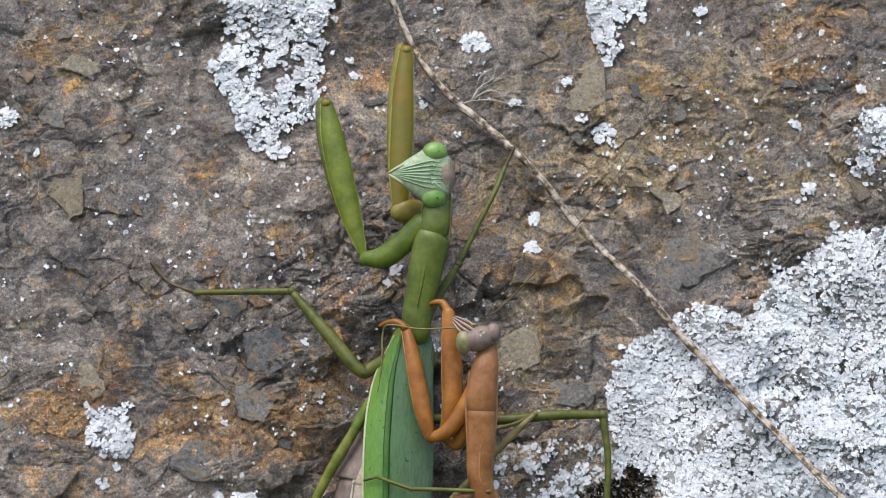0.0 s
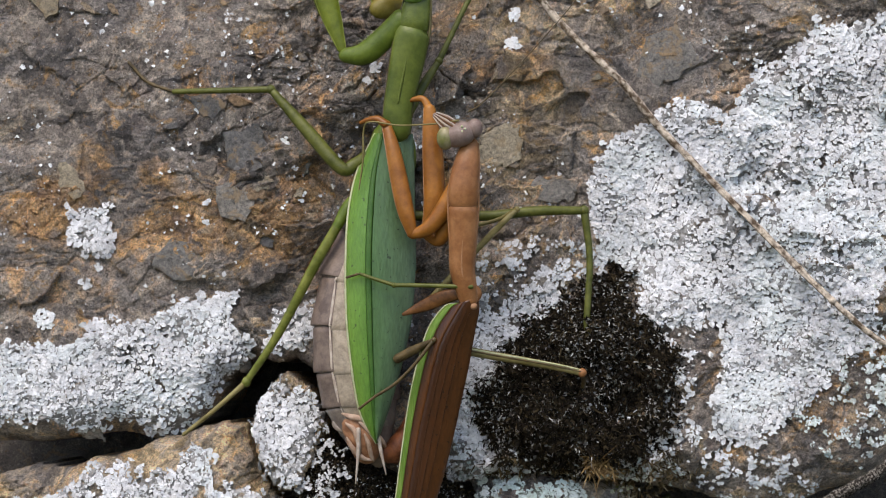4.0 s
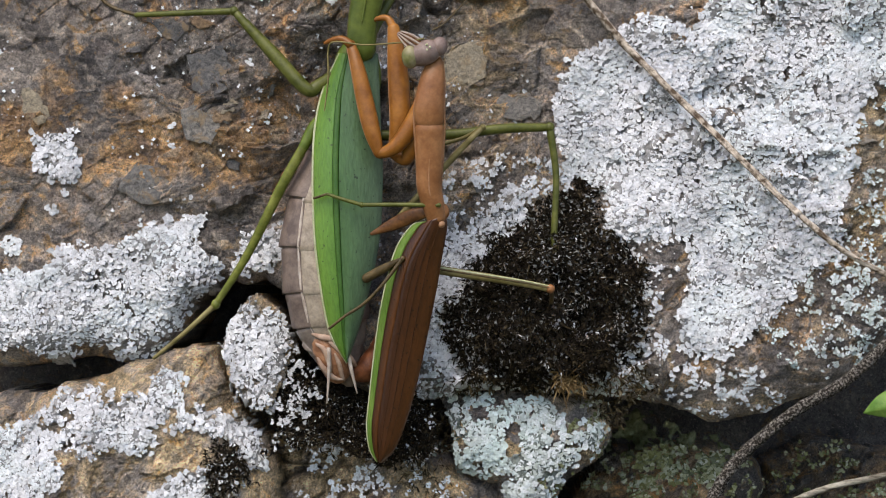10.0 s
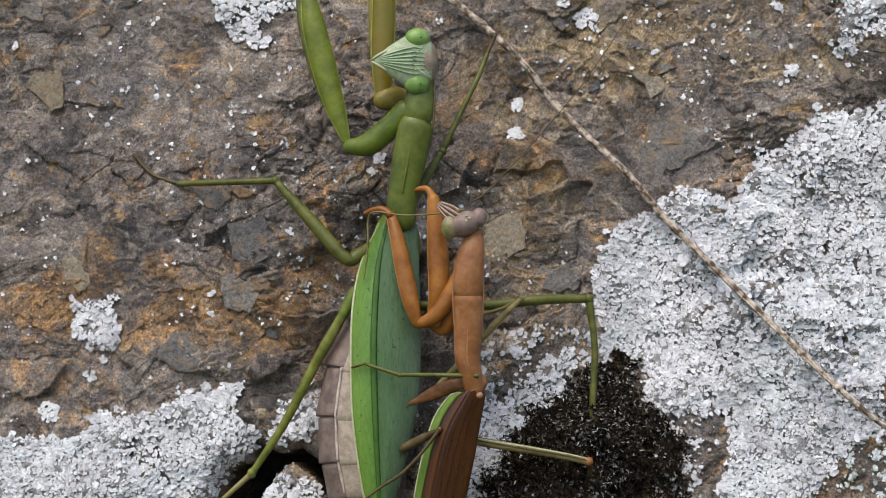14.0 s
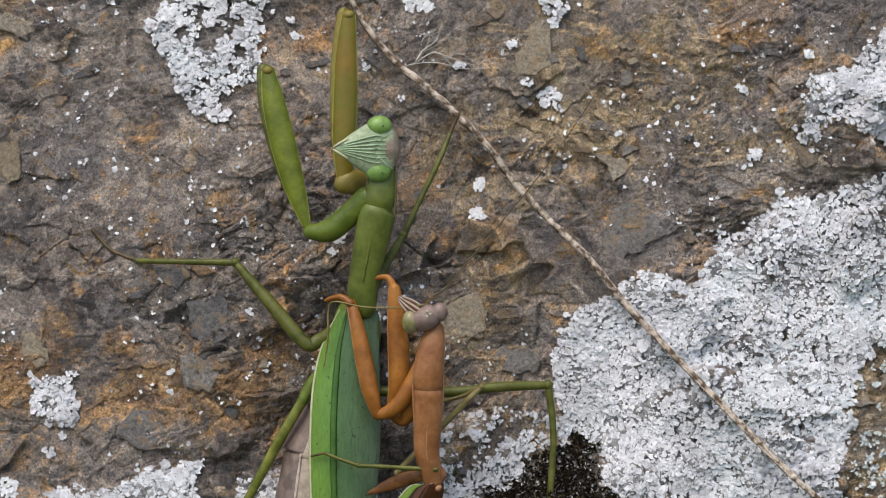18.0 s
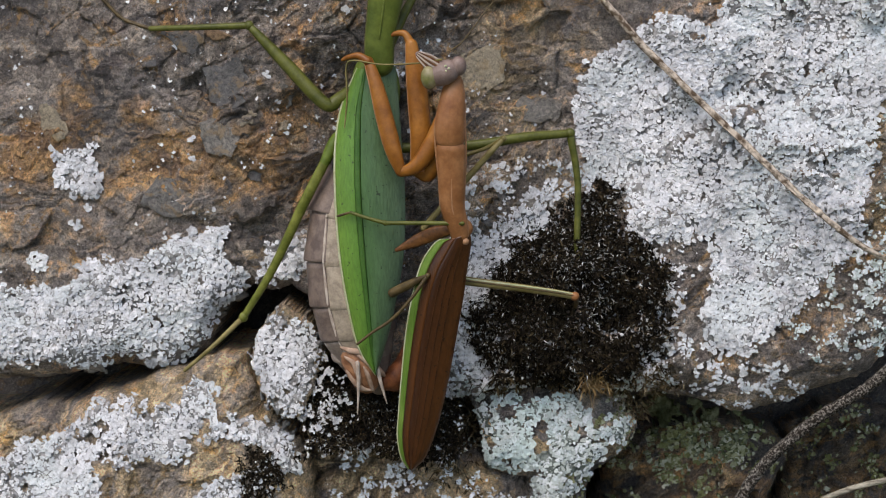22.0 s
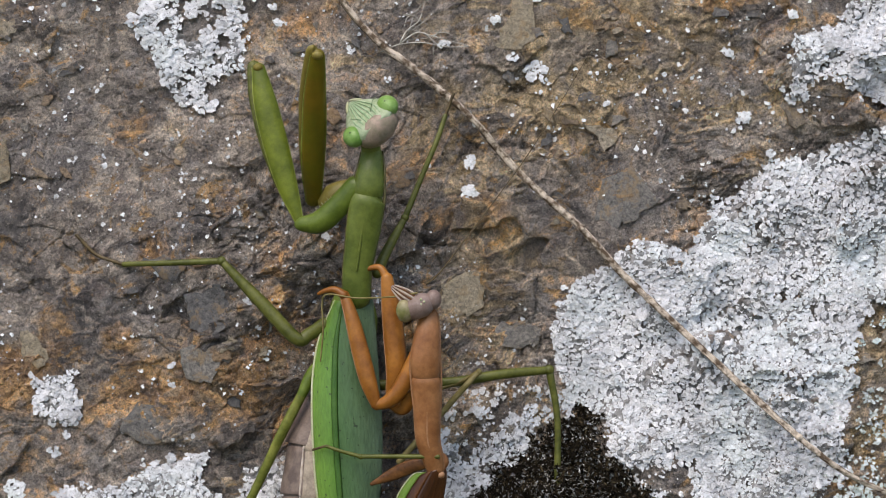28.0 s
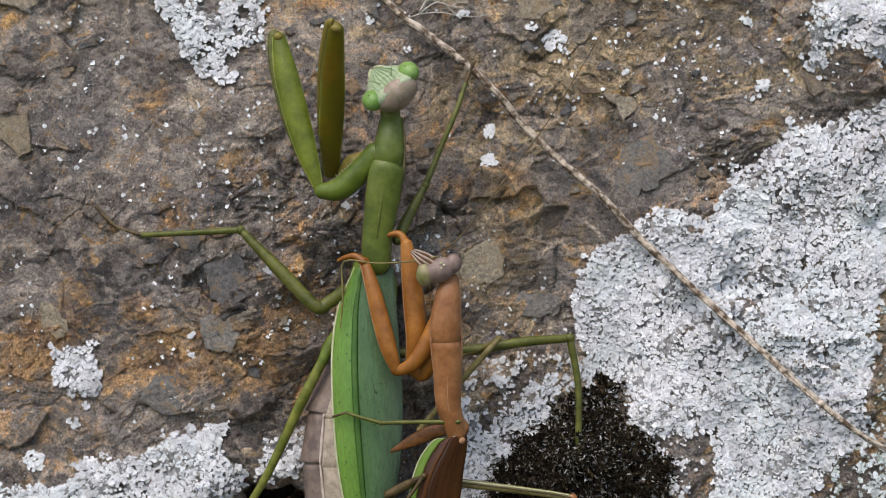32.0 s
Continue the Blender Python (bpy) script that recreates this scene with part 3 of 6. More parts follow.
ROOT = skin("root_hair", (0.30, 0.28, 0.24), (0.55, 0.52, 0.47), 0.8, 0.85)
LEAF_GREEN = skin("leaf", (0.10, 0.20, 0.03), (0.20, 0.32, 0.065), 0.4, 0.5)
GREEN = skin("green_cuticle", (0.056, 0.086, 0.008), (0.11, 0.15, 0.02), 0.25, 0.38)
OLIVE = skin("olive_cuticle", (0.075, 0.098, 0.005), (0.135, 0.165, 0.012), 0.3)
OCHRE = skin("ochre_cuticle", (0.155, 0.124, 0.019), (0.211, 0.167, 0.037), 0.3)
LEG_GREEN = skin("leg_cuticle", (0.052, 0.060, 0.008), (0.115, 0.120, 0.024), 0.4)
FLANGE = skin("brown_green_edge", (0.075, 0.062, 0.022), (0.13, 0.115, 0.045), 0.5)
AMBER = skin("amber_green_cuticle", (0.17, 0.105, 0.008), (0.085, 0.105, 0.006), 0.07, 0.38)
LEG_LIME = skin("yellow_green_leg", (0.085, 0.10, 0.012), (0.19, 0.20, 0.04), 0.4)
PRONOTUM = skin("pronotum_cuticle", (0.060, 0.084, 0.012), (0.120, 0.150, 0.028), 0.25, 0.36)
WING_BRIGHT = wing_skin("bright_green_wing", (0.125, 0.235, 0.032), (0.085, 0.195, 0.026), (0.03, 0.05, 0.012))
WING_TEAL = wing_skin("blue_green_wing", (0.050, 0.122, 0.030), (0.105, 0.160, 0.098), (0.012, 0.02, 0.008))
WING_DARK = skin("dark_vein", (0.034, 0.095, 0.014), (0.055, 0.125, 0.022), 0.6)
PALE = skin("pale_margin", (0.360, 0.374, 0.202), (0.475, 0.475, 0.317), 0.7)
EYE = skin("green_eye", (0.12, 0.235, 0.045), (0.20, 0.33, 0.09), 0.4, 0.3)
FACE = skin("pale_green_face", (0.24, 0.31, 0.17), (0.38, 0.44, 0.29), 0.9, 0.4)
CROWN = skin("pinkish_crown", (0.202, 0.173, 0.115), (0.331, 0.245, 0.194), 0.5, 0.45)
BELLY = skin("grey_brown_abdomen", (0.13, 0.10, 0.085), (0.25, 0.20, 0.16), 0.45, 0.4, (1, 1, 1), 0.4)
BELLY_PALE = skin("pale_belly_plate", (0.20, 0.16, 0.12), (0.40, 0.33, 0.25), 0.5, 0.3)
FLANK = skin("mauve_brown_flank", (0.105, 0.076, 0.064), (0.20, 0.15, 0.122), 0.4, 0.45)
TIP = skin("reddish_abdomen_tip", (0.17, 0.07, 0.032), (0.40, 0.20, 0.105), 0.6, 0.4)
MALE_BELLY = skin("red_brown_belly", (0.05, 0.016, 0.007), (0.16, 0.055, 0.022), 0.5, 0.35)
TAN = skin("tan_cuticle", (0.20, 0.078, 0.026), (0.32, 0.145, 0.058), 0.3, 0.36)
ORANGE = skin("orange_brown_cuticle", (0.18, 0.062, 0.009), (0.33, 0.132, 0.022), 0.22, 0.36)
PINK = skin("mauve_head", (0.174, 0.118, 0.099), (0.260, 0.192, 0.167), 0.6)
BROWN_WING = wing_skin("brown_wing", (0.034, 0.0105, 0.003), (0.10, 0.034, 0.008), (0.012, 0.006, 0.003), 0.34)
WING_VEIN = skin("red_brown_vein", (0.025, 0.009, 0.003), (0.07, 0.026, 0.008), 0.5)
BROWN_LEG = skin("brown_leg", (0.05, 0.034, 0.014), (0.12, 0.082, 0.034), 0.5)
RIDGE = skin("pale_olive_ridge", (0.15, 0.18, 0.03), (0.25, 0.27, 0.06), 0.4)
FACE_GREEN = skin("green_face_stripe", (0.23, 0.34, 0.18), (0.32, 0.43, 0.27), 0.8)
BROWN_COXA = skin("dark_orange_brown", (0.07, 0.026, 0.008), (0.19, 0.08, 0.025), 0.5)
MALE_BAND = skin("olive_green_wing_band", (0.085, 0.16, 0.02), (0.14, 0.225, 0.04), 0.5, 0.45, (1, 1, 0.25))
HIND_TAN = skin("tan_olive_leg", (0.13, 0.105, 0.032), (0.25, 0.205, 0.085), 0.5, 0.45, (0.4, 1, 1))
LINE_TAN = skin("tan_ridge", (0.26, 0.125, 0.055), (0.36, 0.19, 0.10), 0.5)
SEAM = skin("whitish_pink_seam", (0.34, 0.27, 0.22), (0.52, 0.44, 0.37), 0.7)
FOLD = skin("pinkish_tail_fold", (0.30, 0.19, 0.13), (0.46, 0.33, 0.25), 0.7)
BLACK = skin("black", (0.01, 0.01, 0.008), (0.03, 0.025, 0.02), 0.6)
EARTH = skin("earth_and_grass", (0.05, 0.055, 0.025), (0.12, 0.11, 0.06), 0.004, 0.95)


# ---------- noise on the rock plane (arrays, millimetres) ----------
def lattice(ix, iz, seed):
    n = (ix.astype(np.int64) * 374761393 + iz.astype(np.int64) * 668265263 + seed * 974634777) & 0x7FFFFFFF
    n = ((n ^ (n >> 13)) * 1274126177) & 0x7FFFFFFF
    return ((n ^ (n >> 16)) & 0xFFFF) / 65535.0


def value(x, z, size, seed):
    x, z = x / size, z / size
    ix, iz = np.floor(x), np.floor(z)
    fx, fz = x - ix, z - iz
    fx, fz = fx * fx * (3 - 2 * fx), fz * fz * (3 - 2 * fz)
    a = lattice(ix, iz, seed) * (1 - fx) + lattice(ix + 1, iz, seed) * fx
    b = lattice(ix, iz + 1, seed) * (1 - fx) + lattice(ix + 1, iz + 1, seed) * fx
    return a * (1 - fz) + b * fz


def fractal(x, z, size, seed, octaves=4):
    total, weight, k = 0.0, 0.0, 1.0
    for o in range(octaves):
        total = total + value(x, z, size, seed + o * 17) * k
        weight, k, size = weight + k, k * 0.5, size * 0.5
    return total / weight


def flakes(x, z, size, seed, tilt, soft=0.15):
    """Cleaved plates: every cell has its own height and slant; returns height, the gap to the next cell, and the cell's tone."""
    u, v = x / size, z / size
    iu, iv = np.floor(u), np.floor(v)
    best = np.full(np.shape(x), 9.0)
    second, first_h, second_h, tone = best.copy(), np.zeros(np.shape(x)), np.zeros(np.shape(x)), np.zeros(np.shape(x))
    for du in (-1, 0, 1):
        for dv in (-1, 0, 1):
            cu, cv = iu + du, iv + dv
            pu, pv = cu + lattice(cu, cv, seed), cv + lattice(cu, cv, seed + 1)
            d = np.hypot(u - pu, v - pv)
            own = lattice(cu, cv, seed + 2) + tilt * ((lattice(cu, cv, seed + 3) - 0.5) * (u - pu) + (lattice(cu, cv, seed + 4) - 0.3) * (v - pv))
            near, next_near = d < best, d < second
            second_h = np.where(near, first_h, np.where(next_near, own, second_h))
            second = np.where(near, best, np.where(next_near, d, second))
            first_h = np.where(near, own, first_h)
            tone = np.where(near, lattice(cu, cv, seed + 6), tone)
            best = np.where(near, d, best)
    k = np.clip((second - best) / soft, 0, 1)
    k = 0.5 + 0.5 * k * k * (3 - 2 * k)
    return first_h * k + second_h * (1 - k), second - best, tone


def inside(x, z, poly):
    """Distance to the outline of an area, positive within it."""
    pts = np.array(poly, float)
    nearest, odd = np.full(np.shape(x), 1e9), np.zeros(np.shape(x), bool)
    for (ax, az), (bx, bz) in zip(pts, np.roll(pts, -1, 0)):
        ex, ez = bx - ax, bz - az
        k = np.clip(((x - ax) * ex + (z - az) * ez) / (ex * ex + ez * ez + 1e-9), 0, 1)
        nearest = np.minimum(nearest, np.hypot(x - ax - k * ex, z - az - k * ez))
        if abs(ez) > 1e-9:
            odd ^= ((az > z) != (bz > z)) & (x < ex * (z - az) / ez + ax)
    return np.where(odd, nearest, -nearest)


def blob(x, z, cx, cz, rx, rz):
    return np.exp(-((x - cx) / rx) ** 2 - ((z - cz) / rz) ** 2)


def fill(mesh, verts, faces):
    """Load arrays of points and of equal-sided faces into a mesh."""
    n, k = faces.shape
    mesh.vertices.add(len(verts))
    mesh.vertices.foreach_set("co", np.ascontiguousarray(verts, np.float32).ravel())
    mesh.loops.add(n * k)
    mesh.loops.foreach_set("vertex_index", np.ascontiguousarray(faces, np.int32).ravel())
    mesh.polygons.add(n)
    mesh.polygons.foreach_set("loop_start", np.arange(0, n * k, k, dtype=np.int32))
    mesh.polygons.foreach_set("use_smooth", np.zeros(n, bool))
    mesh.update(calc_edges=True)


class Stone:
    """One stone of the wall: its outline on the rock plane, how far it stands out, and how rough it is."""

    def __init__(self, poly, base, seed, rough=1.0, edge=5.0, bulge=0.0, fray=3.0, calm=()):
        self.fray, self.calm = fray, calm
        self.poly, self.base, self.seed, self.rough, self.edge, self.bulge = poly, base, seed, rough, edge, bulge

    def margin(self, x, z):
        return inside(x, z, self.poly) + (fractal(x, z, 7, self.seed + 5, 4) - 0.5) * self.fray

    def plates(self, x, z):
        s = self.seed
        wx = x + (fractal(x, z, 9, s + 40, 4) - 0.5) * 8
        wz = z + (fractal(x, z, 9, s + 41, 4) - 0.5) * 8
        uu, vv = wx * 0.94 + wz * 0.34, -wx * 0.34 + wz * 0.94
        return flakes(uu * 0.7, vv, 11, s + 60, 1.0, 0.05), flakes(uu * 0.7, vv, 4.2, s + 70, 1.3, 0.09), flakes(uu * 0.75, vv, 1.5, s + 80, 1.5, 0.2)

    def tone(self, x, z):
        big, mid, tiny = self.plates(x, z)
        sheet_tone = self.layers(x, z)[1]
        return 0.2 * big[2] + 0.2 * mid[2] + 0.22 * tiny[2] + 0.38 * sheet_tone, 0.5 * mid[2] + 0.5 * sheet_tone, tiny[2]

    def layers(self, x, z):
        """Thin cleaved layers: broken edges that follow the plates, with a gap under each lip; returns height and the layer's number."""
        s = self.seed
        wx = x + (fractal(x, z, 5, s + 42, 4) - 0.5) * 5
        wz = z + (fractal(x, z, 5, s + 43, 4) - 0.5) * 5
        cell, _, _ = flakes(wx * 0.62 + wz * 0.26, wz - 0.3 * wx, 6.5, s + 64, 1.6, 0.04)
        f = 0.58 * fractal(x, z, 26, s + 65, 4) + 0.38 * cell + 0.06 * fractal(x, z, 2.4, s + 66, 2)
        broken = np.clip((fractal(x, z, 13, s + 67, 4) - 0.46) * 7, 0.06, 1)
        total, number = 0.0, 0.0
        for count, thick, shift in ((11.0, 0.62, 0.0), (27.0, 0.16, 0.4)):
            q = f * count + shift
            n = np.floor(q)
            r = q - n
            step = n + np.clip((r - 0.88) / 0.12, 0, 1) - 0.9 * np.exp(-((r - 0.82) / 0.06) ** 2) + 0.25 * r
            total = total + thick * (step * broken + q * (1 - broken) - 0.51 * count)
            number = number * 3.0 + n
        return total, np.modf(np.abs(np.sin(number * 12.9898 + s) * 437.585))[0]

    def height(self, x, z, margin=None):
        s = self.seed
        d = self.margin(x, z) if margin is None else margin
        (big, big_gap, _), (mid, mid_gap, _), (tiny, tiny_gap, _) = self.plates(x, z)
        rough = self.rough * np.clip((fractal(x, z, 26, s + 90, 3) - 0.33) * 3.0, 0.3, 0.95)
        for spot in self.calm:
            rough = rough * (1 - 0.75 * blob(x, z, *spot))
        h = (fractal(x, z, 45, s, 4) - 0.5) * 5.0 + (fractal(x, z, 6, s + 9, 5) - 0.5) * 0.9 + (fractal(x, z, 1.1, s + 12, 2) - 0.5) * (0.35 + 0.45 * np.clip((fractal(x, z, 15, s + 14, 3) - 0.45) * 5, 0, 1))
        h = h + rough * ((big - 0.5) * 1.2 + (mid - 0.5) * 0.6 + (tiny - 0.5) * 0.5 + self.layers(x, z)[0])
        h = h - rough * (1.3 * np.exp(-big_gap * 26) * (value(x, z, 13, s + 3) > 0.5) + 0.9 * np.exp(-mid_gap * 16) * (value(x, z, 6, s + 4) > 0.52))
        k = np.clip(1 - d / self.edge, 0, 1)
        return self.base + h + self.bulge * (1 - np.exp(-np.maximum(d, 0) / 14)) - self.edge * (1 - np.sqrt(np.maximum(0, 1 - k * k)))

    def build(self, name, material, step, low, high, zones, depth=30.0):
        xs, zs = np.arange(low[0], high[0] + step, step), np.arange(low[1], high[1] + step, step)
        x, z = np.meshgrid(xs, zs)
        d = self.margin(x, z)
        h = self.height(x, z, d)
        keep = d > 0
        cell = keep[:-1, :-1] & keep[1:, :-1] & keep[:-1, 1:] & keep[1:, 1:]
        ids = np.arange(x.size).reshape(x.shape)
        quads = np.stack([ids[:-1, :-1], ids[:-1, 1:], ids[1:, 1:], ids[1:, :-1]], -1)[cell]
        # walls of the stone, going back from its outline
        edges = np.concatenate([quads[:, [0, 1]], quads[:, [1, 2]], quads[:, [2, 3]], quads[:, [3, 0]]])
        code = edges[:, 0].astype(np.int64) * x.size + edges[:, 1]
        back = edges[:, 1].astype(np.int64) * x.size + edges[:, 0]
        rim = edges[~np.isin(code, back)]
        verts = np.stack([x.ravel(), -h.ravel(), z.ravel()], -1) * MM
        rear = verts.copy()
        rear[:, 1] = (depth - self.base) * MM
        sides = np.stack([rim[:, 1], rim[:, 0], rim[:, 0] + x.size, rim[:, 1] + x.size], -1)
        verts, faces = np.concatenate([verts, rear]), np.concatenate([quads, sides])
        used, faces = np.unique(faces, return_inverse=True)
        mesh = bpy.data.meshes.new(name)
        fill(mesh, verts[used], faces.reshape(-1, 4))
        vx, vz = np.concatenate([x.ravel()] * 2)[used], np.concatenate([z.ravel()] * 2)[used]
        tone, plate, chip = self.tone(vx, vz)
        shades = zones(vx, vz)
        shades["rust"] = shades["rust"] + (plate - 0.5) * 0.9 + (chip - 0.5) * 0.35
        shades["tan"] = shades["tan"] + (np.modf(plate * 7.3)[0] - 0.5) * 0.8
        shades["dark"] = shades["dark"] + (np.modf(plate * 3.7)[0] - 0.5) * 0.7 + (np.modf(chip * 5.1)[0] - 0.5) * 0.3
        shades["tone"] = tone
        for key, amount in shades.items():
            mesh.attributes.new(key, "FLOAT", "POINT").data.foreach_set("value", np.clip(amount, 0, 1).astype(np.float32))
        mesh.materials.append(material)
        return new(name, mesh)


def mesh_from(name, verts, faces, material, parent=None, smooth=True):
    mesh = bpy.data.meshes.new(name)
    mesh.from_pydata(verts, [], faces)
    mesh.materials.append(material)
    if smooth:
        mesh.polygons.foreach_set("use_smooth", [True] * len(mesh.polygons))
    ob = new(name, mesh)
    ob.parent = parent
    return ob


def crust(x, z, poly, seed, ragged=1.2):
    """How far a place lies within a lichen's lobed outline, its height on the crust, the gaps to the next large and small crack, and the scale's tone."""
    wx = x + (fractal(x, z, 2.8, seed + 15, 3) - 0.5) * 2.6 + (fractal(x, z, 0.8, seed + 17, 2) - 0.5) * 0.9
    wz = z + (fractal(x, z, 2.8, seed + 16, 3) - 0.5) * 2.6 + (fractal(x, z, 0.8, seed + 18, 2) - 0.5) * 0.9
    top, gap, _ = flakes(wx, wz, 2.9, seed + 20, 0.5, 0.1)
    lobe, fine, tone = flakes(wx, wz, 0.9, seed + 24, 0.5, 0.2)
    d = inside(x, z, poly) + (fractal(x, z, 6, seed + 11, 3) - 0.5) * 4.0 * ragged + ((tone - 0.5) * 1.25 + (fractal(x, z, 1.5, seed + 12, 3) - 0.5) * 3.0) * ragged
    swell = 0.75 * top + 0.3 * (1 - np.exp(-gap * 10)) + 0.22 * (1 - np.exp(-fine * 7)) + 0.35 * lobe
    return d, swell, gap, fine, tone


def lichen(name, poly, stone, material, lobe, label, gap=0.0, ragged=1.2, seed=1, thick=1.0, hole=None, step=0.27, wear=5.0):
    """A thin grey crust that lies on the stone with cracks and worn holes, and the lobes that crowd on it."""
    pts = np.array(poly)
    lo, hi = pts.min(0) - 2, pts.max(0) + 2
    lo, hi = np.maximum(lo, (-98, -108)), np.minimum(hi, (92, 68))
    x, z = np.meshgrid(np.arange(lo[0], hi[0], step), np.arange(lo[1], hi[1], step))
    d, swell, cleft, fine, tone = crust(x, z, poly, seed, ragged)
    worn = fractal(x, z, wear, seed + 23, 5) + (tone - 0.5) * 0.13 + (fractal(x, z, 0.9, seed + 26, 2) - 0.5) * 0.2
    if hole:
        worn = worn - 0.24 * blob(x, z, *hole)
    rim = np.minimum(d, (worn - gap) * 9)
    flecked = np.clip((fractal(x, z, 5, seed + 33, 4) - 0.5) * 9, 0, 1)
    keep = (rim > 0) & ((tone > 0.10) | (flecked < 0.9))
    crack = np.maximum(np.exp(-(cleft / 0.06) ** 2) * np.clip((fractal(x, z, 8, seed + 34, 4) - 0.40) * 7, 0, 1), np.exp(-(fine / 0.13) ** 2) * (0.12 + 0.88 * flecked))
    bare = stone.height(x, z)
    level = bare
    for _ in range(2):
        for axis in (0, 1):
            level = sum(np.take(level, np.clip(np.arange(level.shape[axis]) + k, 0, level.shape[axis] - 1), axis) for k in range(-4, 5)) / 9
    deep = np.clip(rim / 1.2, 0, 1)
    h = bare + (level + 0.25 - bare) * deep - 0.1 + thick * (1 - np.exp(-np.maximum(rim, 0) / 0.2)) * (0.2 + 0.26 * swell)
    grit = np.random.default_rng(seed).normal(0, 1, x.shape)
    h = h - 0.5 * thick * crack + thick * ((fractal(x, z, 1.0, seed + 41, 2) - 0.5) * 0.22 + (value(x, z, 0.45, seed + 43) - 0.5) * 0.16 + 0.035 * grit)
    cell = keep[:-1, :-1] & keep[1:, :-1] & keep[:-1, 1:] & keep[1:, 1:]
    ids = np.arange(x.size).reshape(x.shape)
    verts = np.stack([x.ravel(), -h.ravel(), z.ravel()], -1) * MM
    rear = verts.copy()
    rear[:, 1] += 0.9 * MM
    verts = np.concatenate([verts, rear])
    extra = {"tone": np.concatenate([tone.ravel()] * 2)}

    def piece(part_name, mask, parent):
        quads = np.stack([ids[:-1, :-1], ids[:-1, 1:], ids[1:, 1:], ids[1:, :-1]], -1)[mask]
        edges = np.concatenate([quads[:, [0, 1]], quads[:, [1, 2]], quads[:, [2, 3]], quads[:, [3, 0]]])
        code = edges[:, 0].astype(np.int64) * x.size + edges[:, 1]
        rimmed = edges[~np.isin(code, edges[:, 1].astype(np.int64) * x.size + edges[:, 0])]
        sides = np.stack([rimmed[:, 1], rimmed[:, 0], rimmed[:, 0] + x.size, rimmed[:, 1] + x.size], -1)
        used, faces = np.unique(np.concatenate([quads, sides]), return_inverse=True)
        mesh = bpy.data.meshes.new(part_name)
        fill(mesh, verts[used], faces.reshape(-1, 4))
        mesh.polygons.foreach_set("use_smooth", [True] * len(mesh.polygons))
        mesh.materials.append(material)
        ob = new(part_name, mesh)
        ob.parent = parent
        for key, amount in extra.items():
            ob.data.attributes.new(key, "FLOAT", "POINT").data.foreach_set("value", amount[used].astype(np.float32))
        return ob

    body = tagged(piece(name, cell, None), label, "lichen")
    lobes("lobe_cover", poly, stone, lobe, body, "crowded small pale lichen lobes", seed, gap, ragged, thick, hole, wear)
    return body


def scales(x, z, h, r, rng, lean=0.13, dome=0.05, skirt=0.3):
    """Small flat lobes, one at each place: a notched rim round an uneven middle, slanted by chance, with a turned-under edge."""
    n, k = len(x), 8
    turn = rng.uniform(0, 6.283, n)[:, None] + np.arange(k) * (6.283 / k) + rng.uniform(-0.2, 0.2, (n, k))
    wide = r[:, None] * np.where(rng.random((n, k)) < 0.3, rng.uniform(0.35, 0.6, (n, k)), rng.uniform(0.75, 1.3, (n, k)))
    ox, oz = wide * np.cos(turn), wide * np.sin(turn)
    sx, sz = rng.normal(0, lean, n)[:, None], rng.normal(-0.05, lean, n)[:, None]
    up = ox * sx + oz * sz
    mid = np.stack([x, -(h + dome * r * rng.uniform(-1.5, 1.5, n)), z], -1)[:, None]
    rim = np.stack([x[:, None] + ox, -(h[:, None] + up + rng.normal(0, 0.035, (n, k))), z[:, None] + oz], -1)
    low = np.stack([x[:, None] + ox * 0.8, -(h[:, None] + up - skirt), z[:, None] + oz * 0.8], -1)
    verts = np.concatenate([mid, rim, low], 1).reshape(-1, 3) * MM
    i, j = np.arange(k), (np.arange(k) + 1) % k
    tri = np.concatenate([np.stack([0 * i, 1 + j, 1 + i], -1), np.stack([1 + i, 1 + j, 1 + k + j], -1), np.stack([1 + i, 1 + k + j, 1 + k + i], -1)])
    faces = (np.arange(n)[:, None, None] * (2 * k + 1) + tri[None]).reshape(-1, 3)
    return verts, faces


